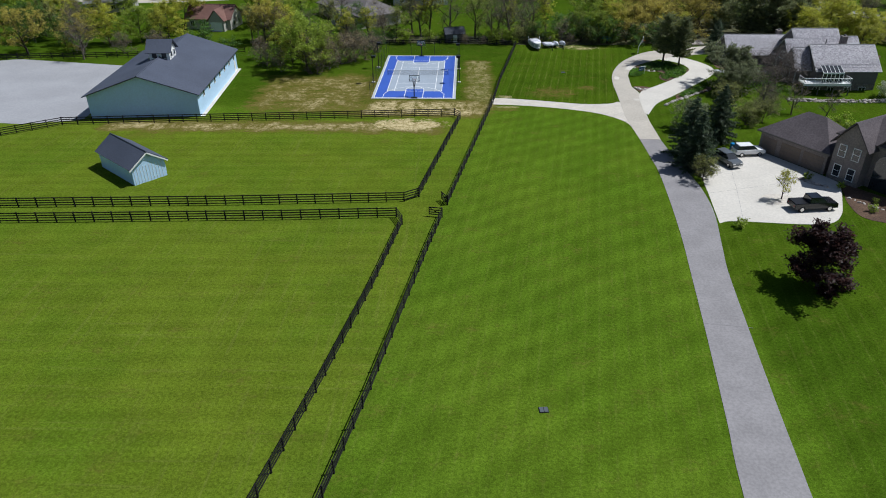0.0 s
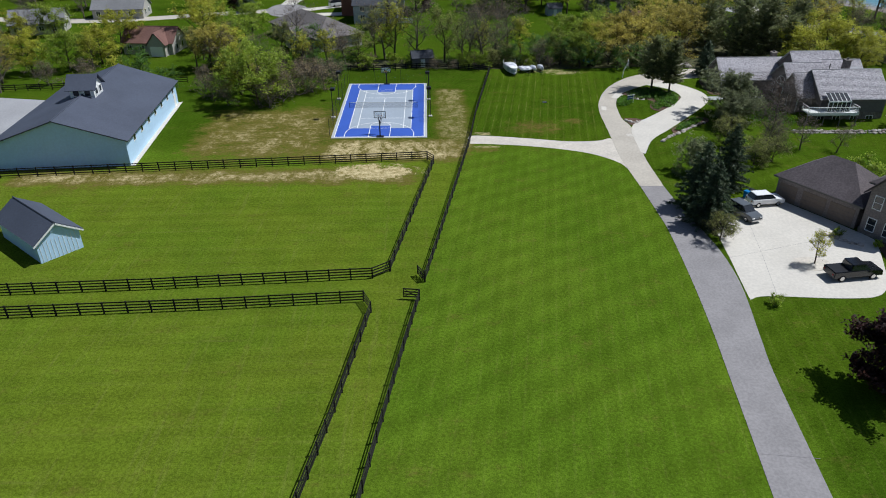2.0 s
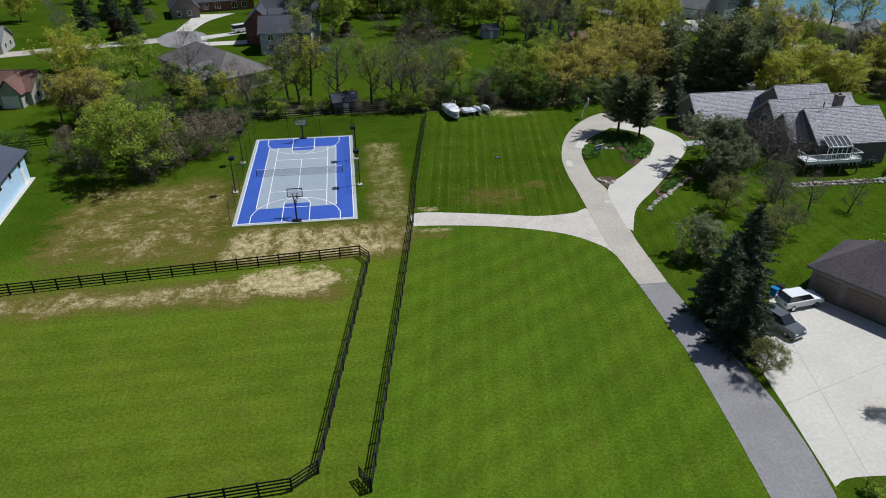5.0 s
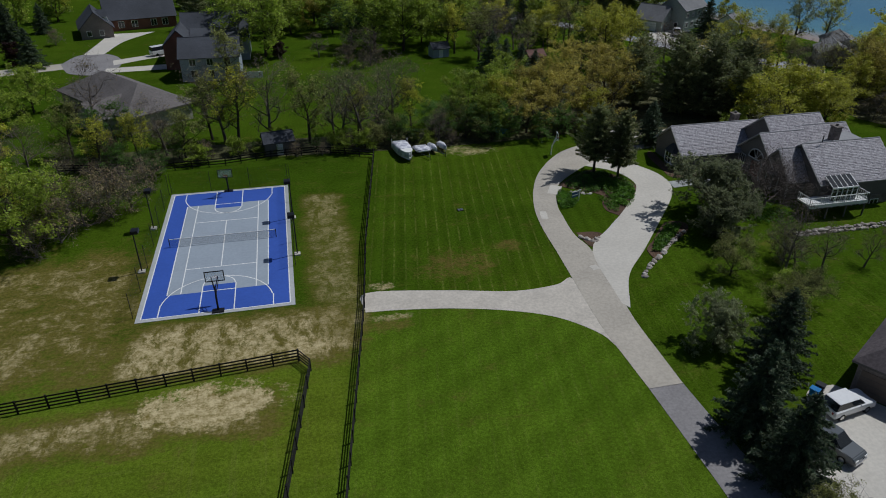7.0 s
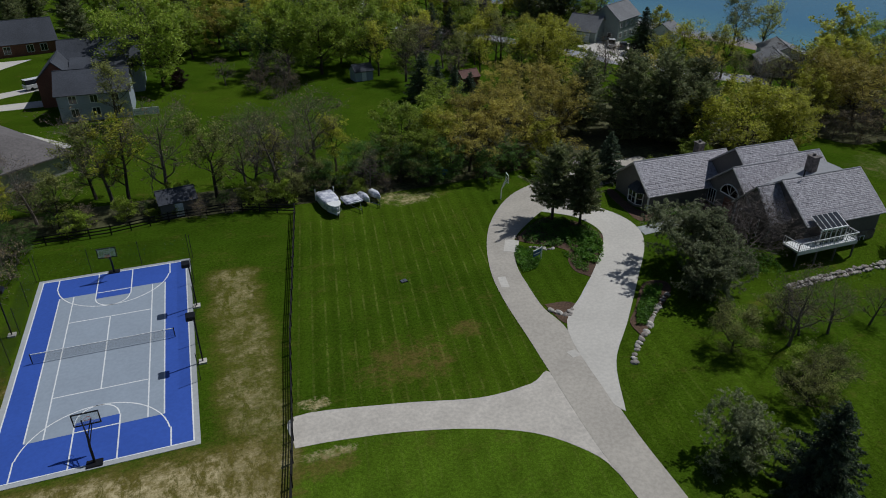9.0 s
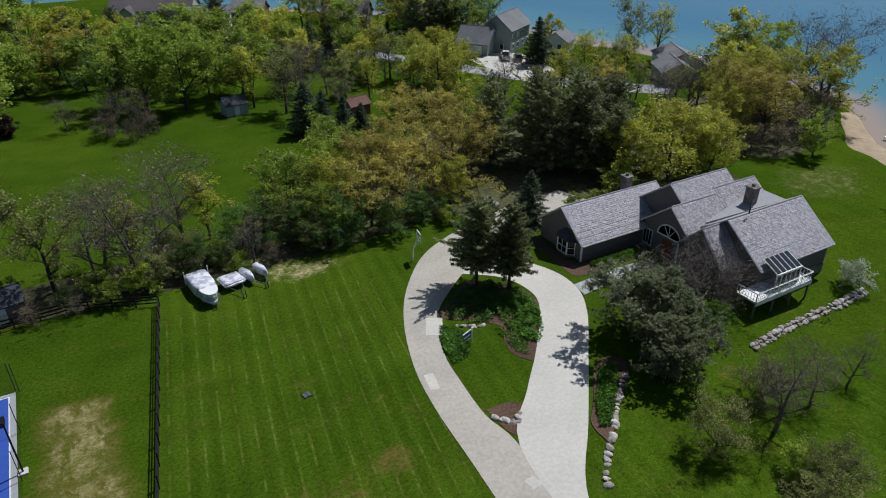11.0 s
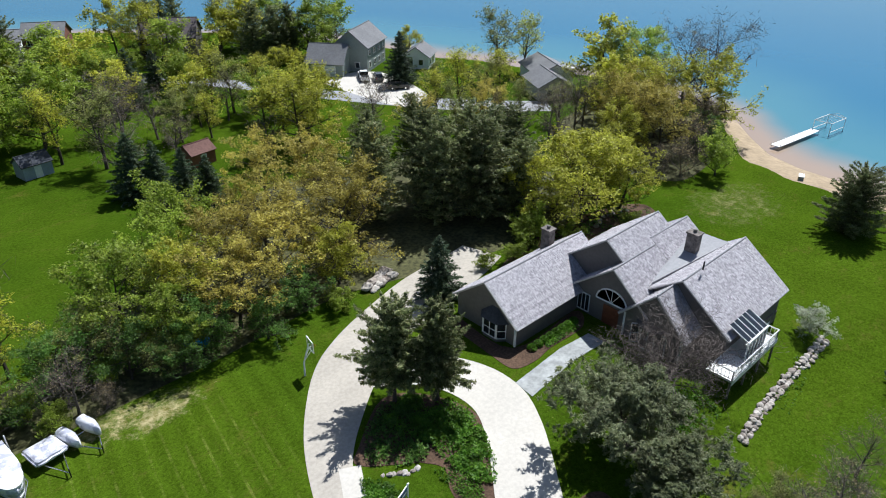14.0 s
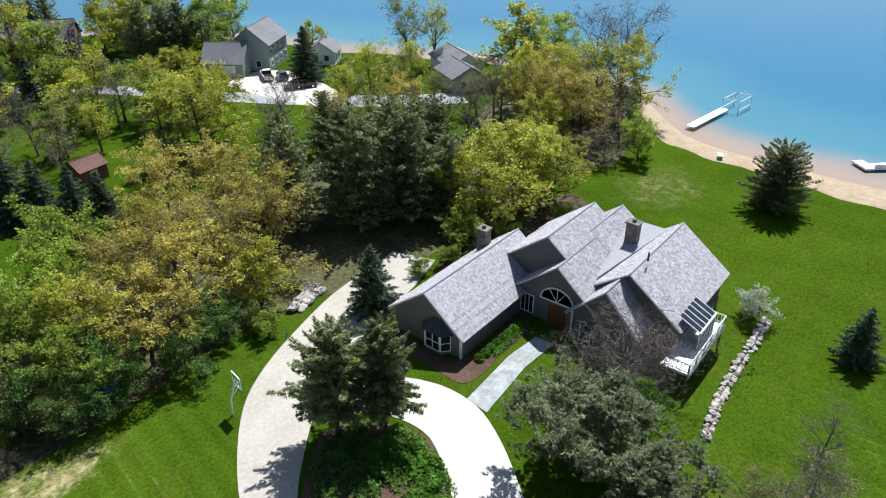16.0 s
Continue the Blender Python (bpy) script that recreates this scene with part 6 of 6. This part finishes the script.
def rock_row(points, label, size, rows=1, step=0.62, name="rock_wall", sink=0.12):
    w = thing(name, pose(points[0][0], points[0][1], 0), label, "rock wall")
    line = smooth_line(points, 4)
    for (xa, ya), (xb, yb) in zip(line, line[1:]):
        d = math.hypot(xb - xa, yb - ya)
        k = max(1, round(d / (step * size / 0.62)))
        for i in range(k):
            for r in range(rows):
                f = (i + rr.uniform(-0.2, 0.2)) / k
                nx, ny = -(yb - ya) / d, (xb - xa) / d
                off = (r - (rows - 1) / 2) * size * 0.85 + rr.uniform(-0.1, 0.1)
                x, y = xa + (xb - xa) * f + nx * off, ya + (yb - ya) * f + ny * off
                s = size * rr.uniform(0.7, 1.35)
                o = new("rock", rr.choice(ROCKS))
                o.parent = w
                o.matrix_basis = pose(x - points[0][0], y - points[0][1], float(gz(x, y)) + s * 0.3 - sink + r * 0.18, rr.uniform(-20, 20), rr.uniform(-20, 20), rr.uniform(0, 360)) @ Matrix.Scale(s, 4)
    return w


rock_row([(62.8, 127.1), (68.8, 127.8), (74.3, 128.0), (79.1, 127.9), (83.0, 128.0)], "low retaining wall of pale fieldstones", 0.5, 2)
rock_row([(37.8, 120.4), (39.5, 122.4), (41.7, 124.2), (44.4, 126.8), (48, 129.6)], "row of pale boulders edging the bed", 0.6)
rock_row([(34.4, 130.6), (35.6, 129.2), (36.8, 130.4)], "few boulders at the tip of the island", 0.5)
rock_row([(38.4, 143.6), (39.6, 142.6), (41.0, 142.2)], "few small boulders in the island bed", 0.4, step=1.0)
rock_row([(53.5, 164.6), (55.5, 165.4), (57.5, 165.8)], "pile of large boulders beside the drive", 1.0, 2)
rock_row([(84, 157), (88, 158), (92, 156.5)], "scattered garden boulders", 0.6, step=1.3)
rock_row([(48.2, 88.4), (49.6, 86.6), (51.2, 85.4)], "pale boulders edging the garden bed", 0.55, step=0.9)
rock_row([(52.4, 82), (54, 79.8), (56.2, 78.2)], "pale boulders in the garden bed", 0.5, step=1.6)


# ---- planting beds ----
def inside(x, y, poly):
    c = False
    for (xa, ya), (xb, yb) in zip(poly, poly[1:] + poly[:1]):
        if (ya > y) != (yb > y) and x < (xb - xa) * (y - ya) / (yb - ya) + xa:
            c = not c
    return c


def bed(outline, label, leaf, n, height=0.35, size=0.22, clump=0.5):
    """Ground cover: many leaves in low clumps inside an outline."""
    rng = np.random.default_rng(len(outline) * 7 + n)
    xs, ys = [p[0] for p in outline], [p[1] for p in outline]
    cs = []
    tries = 0
    while len(cs) < n and tries < 400:
        tries += 1
        c = np.array((rng.uniform(min(xs), max(xs)), rng.uniform(min(ys), max(ys))))
        if not inside(c[0], c[1], list(outline)):
            continue
        k = n // 60 + 1
        q = np.column_stack([rng.normal(size=(k, 2)) * clump + c, np.zeros(k)])
        d = np.linalg.norm(q[:, :2] - c, axis=1) / clump
        q[:, 2] = float(gz(*c)) + 0.05 + height * np.exp(-d * d * 0.5) * rng.uniform(0.5, 1.0, k)
        cs.extend(p for p in q if inside(p[0], p[1], list(outline)))
    me = leaves_mesh("plants", cs, size, LEAF[leaf], rng, 0.7)
    ob = link("ground_cover", me, LEAF[leaf])
    return tagged(ob, label, "plants", kind="stuff")


slab("mulch", [(41.3, 142.6), (42.2, 141.0), (41.1, 139.1), (40.7, 137.0), (41.4, 135.6), (42.3, 135.2), (45.4, 138.4), (47.2, 141.3), (48.3, 144.2), (46.5, 148.5), (43.5, 150.2), (39, 147.3), (37.6, 145.6)], GARDEN, "brown mulch of the island bed", "mulch", 0.03)
slab("mulch_tip", [(34.3, 131.8), (36.5, 131.6), (37.4, 130.6), (35.9, 128.5), (34.6, 128.3)], GARDEN, "brown mulch at the island tip", "mulch", 0.03)
slab("mulch_house", [(54.9, 148.4), (54.9, 145.3), (57.3, 144.6), (60, 144.9), (65, 144.9), (66.5, 147.2), (57.2, 147.3), (57.0, 155), (55.5, 154)], GARDEN, "brown mulch along the house wall", "mulch", 0.03)
slab("mulch_drive", [(40.8, 123.4), (44.3, 126.4), (48.5, 129.6), (49, 131.6), (46.5, 131.9), (42.9, 128), (41, 126)], GARDEN, "brown mulch beside the drive", "mulch", 0.03)
slab("mulch_manor", [(47.9, 89.6), (48.3, 86.8), (51.2, 84.9), (53.5, 86.5), (56, 84), (62, 76), (60, 73.5), (53.6, 75.2), (51.4, 77), (51.6, 81), (52.6, 84.4), (51.3, 86.9)], GARDEN, "dark mulch bed before the brown house", "mulch", 0.035)
slab("mulch_ring", [(40.3, 81.3), (41.6, 82.8), (43.6, 83.0), (45.2, 82.0), (43.9, 80.3), (41.3, 80.1)], GRAVEL, "pebble ring round a young tree", "pebbles", 0.07)
slab("mulch_back", [(66, 158), (72, 156), (84, 153), (92, 153), (94, 157), (86, 160), (74, 160)], GARDEN, "rough planted bed behind the house", "mulch", 0.03)
bed([(35.0, 138.4), (36.8, 138.7), (38.2, 140.4), (38.2, 142.8), (37.0, 144.6), (35.8, 142.6), (35.2, 140.6)], "bright green clipped ground cover on the island", "bed", 2800)
bed([(43, 143.5), (42.6, 140.6), (42.9, 138.2), (43.9, 137.2), (45.4, 138.4), (47.0, 141.2), (48.2, 144.4), (46.5, 148.2), (44.2, 149.8), (41.5, 148)], "bright green bushy plants on the island", "bed", 7000, 0.5, 0.27)
# Shade under the pines is painted here as a darker leaf colour.
bed([(37.9, 145.4), (39.5, 143.4), (41.6, 142.4), (43, 143.5), (44.5, 146), (46, 148.6), (43.6, 149.9), (40, 148)], "plants under the pines, their shade put into darker green leaves", "deep", 2600, 0.4, 0.26)
bed([(41.4, 141.6), (41.2, 139.2), (41.0, 137.0), (42.0, 136.0), (43.2, 138), (42.6, 140.6)], "low green edging on the island", "bed", 700, 0.25, 0.2)
bed([(41.3, 125.4), (42.3, 125.0), (46.5, 128.8), (48.3, 130.8), (46.6, 131.5), (43.1, 128.0)], "bright green plants beside the drive", "bed", 4600, 0.5)
bed([(59.4, 145.0), (64.3, 144.9), (65.3, 146.4), (60.5, 146.2)], "green plants along the front path", "bed", 900, 0.4)
bed([(63.2, 140.2), (65, 139.8), (65.3, 141.4), (63.6, 141.6)], "green plants by the front door", "bed", 500, 0.5)
bed([(55.5, 138), (62, 138.5), (64.5, 137), (66, 133), (64, 129.5), (58, 130), (56, 134)], "mixed green plants under the leafless tree", "bed", 2600, 0.4, 0.25)
bed([(66, 158), (72, 156), (84, 153), (92, 153), (94, 157), (86, 160), (74, 160)], "mixed green planting behind the house", "deep", 1500, 0.6, 0.28)
bed([(69, 125.8), (80, 127.4), (83, 129.6), (70, 128.2)], "thin planting above the stone wall", "bed", 260, 0.3)
for k in range(8):
    broad_x = 58.4 + 0.92 * k
    t = thing("boxwood", pose(broad_x, 145.95, 0.02) @ Matrix.Scale(1.35, 4), "small clipped round boxwood along the house wall", "bush", "boxwoods along the wall")
    rng = np.random.default_rng(300 + k % 2)
    d = rng.normal(size=(420, 3))
    d[:, 2] = np.abs(d[:, 2])
    d /= np.linalg.norm(d, axis=1)[:, None]
    if k < 2:
        BOX = leaves_mesh("foliage", d * rng.uniform(0.28, 0.36, (420, 1)) + (0, 0, 0.08), 0.13, LEAF["bed"], rng, 0.2)
    o = new("foliage", BOX)
    o.parent = t
for x, y in ((49.3, 88), (52.6, 85.2), (55, 80.5), (57.5, 79), (53.5, 78.2), (59, 76.5), (56, 76.4)):
    plant("shrub", [(x, y, random.uniform(0.7, 1.2))], "shrubs in the bed")
plant("sparse", [(43.3, 81.6, 4.4), (58.5, 79.5, 4.0)], "young trees")


# ---- small things ----
sign = thing("yard_sign", pose(37.5, 140.3, 0, 0, 0, 20), "small blue and white yard sign on a white post", "sign")
part("post", box(0.75, 0.85, -0.05, 0.05, 0, 1.7), WHITE, sign)
part("cross_arm", box(-0.6, 1.0, -0.04, 0.04, 1.5, 1.6), WHITE, sign)
part("board", box(-0.55, 0.65, -0.02, 0.02, 0.75, 1.42), plain("blue sign", (0.05, 0.12, 0.32), 0.4), sign, "blue board")
part("stripe", box(-0.5, 0.6, -0.026, -0.021, 1.0, 1.12), WHITE, sign)
for x, y, turn in ((8.0, 41.2, 5), (21.6, 141.2, 10)):
    g = thing("valve_cover", pose(x, y, -0.03, 0, 0, turn) @ Matrix.Scale(0.8, 4), "low dark utility cover set in the lawn", "utility cover")
    part("frame", box(-0.5, 0.5, -0.42, 0.42, -0.05, 0.1, bevel=0.02), BLACK, g)
    part("lid", box(-0.44, -0.03, -0.36, 0.36, 0.1, 0.16), PAINT_GREY, g)
    part("lid", box(0.03, 0.44, -0.36, 0.36, 0.1, 0.16), PAINT_GREY, g)
for x, y, dx, dy, turn in ((36.3, 144.6, 1.7, 3.0, -28), (33.1, 123.4, 0.95, 1.0, 8), (32.0, 137.3, 0.9, 2.2, -12)):
    bm = box(-dx / 2, dx / 2, -dy / 2, dy / 2, -0.1, 0.046)
    o = part("pavement_patch", bm, CONCRETE)
    o.matrix_basis = pose(x, y, 0, 0, 0, turn)
    tagged(o, "fresh pale concrete patch in the drive", "patch", kind="structure")

for x0, y0, x1, y1 in ((24.9, 53.6, 29.4, 53.0), (29.4, 103.0, 32.5, 103.0), (34.2, 83.2, 50.8, 88.4), (36.2, 75.4, 40.2, 92.5)):
    o = part("pavement_joint", tube([(x0, y0, 0.02), ((x0 + x1) / 2 + 0.1, (y0 + y1) / 2, 0.02), (x1, y1, 0.02)], 0.028, 5), ASPHALT)
    tagged(o, "thin dark joint across the paving", "joint", kind="structure")

# lake things
dock = thing("dock", pose(131.2, 154.4, -0.9, 0, 0, -6), "white plank dock running into the lake", "dock")
for k in range(26):
    part("plank", box(0.52 * k, 0.52 * k + 0.5, -0.8, 0.8, 0.55, 0.62), WHITE, dock)
for x in (0.3, 4.6, 9.0, 13.2):
    for y in (-0.75, 0.75):
        part("leg", tube([(x, y, -1.2), (x, y, 0.95)], 0.05, 6), CHROME, dock)
lift = thing("boat_lift", pose(147.5, 151.9, -0.9, 0, 0, -6), "empty white metal boat lift beside the dock", "boat lift")
for x in (-2.6, 2.6):
    for y in (-1.5, 1.5):
        part("leg", tube([(x, y, -1.2), (x, y, 2.3)], 0.07, 6), WHITE, lift)
    part("beam", tube([(x, -1.5, 2.2), (x, 1.5, 2.2)], 0.07, 6), WHITE, lift)
for y in (-1.5, 1.5):
    for z in (2.2, 0.6):
        part("beam", tube([(-2.6, y, z), (2.6, y, z)], 0.07, 6), WHITE, lift)
for k in range(6):
    part("canopy_rib", tube([(-2.6 + 1.04 * k, -1.5, 2.2), (-2.6 + 1.04 * k, 0, 2.7), (-2.6 + 1.04 * k, 1.5, 2.2)], 0.04, 5), WHITE, lift)
raft = thing("swim_raft", pose(131.5, 126.6, -0.9, 0, 0, -45), "white swim raft moored near the beach", "raft")
part("deck", box(-2.2, 2.2, -1.0, 1.0, 0.2, 0.5, bevel=0.04), WHITE, raft)
part("deck", box(-2.2, -0.4, 1.0, 2.4, 0.2, 0.5, bevel=0.04), WHITE, raft)
part("bench", box(-0.6, 1.6, -0.9, -0.5, 0.5, 1.0, bevel=0.04), WHITE, raft)
pont = thing("pontoon_boat", pose(141.5, 206, -0.9, 0, 0, 70), "pontoon boat with white canopy at a dock", "boat")
part("deck", box(-2.8, 2.8, -1.1, 1.1, 0.5, 0.7), PAINT_GREY, pont)
for y in (-0.8, 0.8):
    part("pontoon", tube([(-3.2, y, 0.3), (-2.8, y, 0.25), (2.6, y, 0.25), (3.2, y, 0.45)], [0.1, 0.32, 0.32, 0.08], 10), CHROME, pont)
part("side_panel", box(-2.7, 2.2, -1.1, -1.04, 0.7, 1.3), PAINT_BLACK, pont)
part("side_panel", box(-2.7, 2.2, 1.04, 1.1, 0.7, 1.3), PAINT_BLACK, pont)
part("canopy", box(-1.6, 1.4, -1.15, 1.15, 2.5, 2.6, bevel=0.03), WHITE, pont)
for x in (-1.5, 1.3):
    for y in (-1.05, 1.05):
        part("canopy_pole", tube([(x, y, 0.7), (x, y, 2.5)], 0.03, 5), CHROME, pont)
crate = thing("beach_box", pose(119.2, 145.4, float(gz(119.2, 145.4)), 0, 0, 20), "small grey bench box at the edge of the sand", "box")
part("body", box(-0.7, 0.7, -0.35, 0.35, 0, 0.6, bevel=0.03), FLATROOF, crate)
part("lid", box(-0.75, 0.75, -0.4, 0.4, 0.6, 0.68), WHITE, crate)
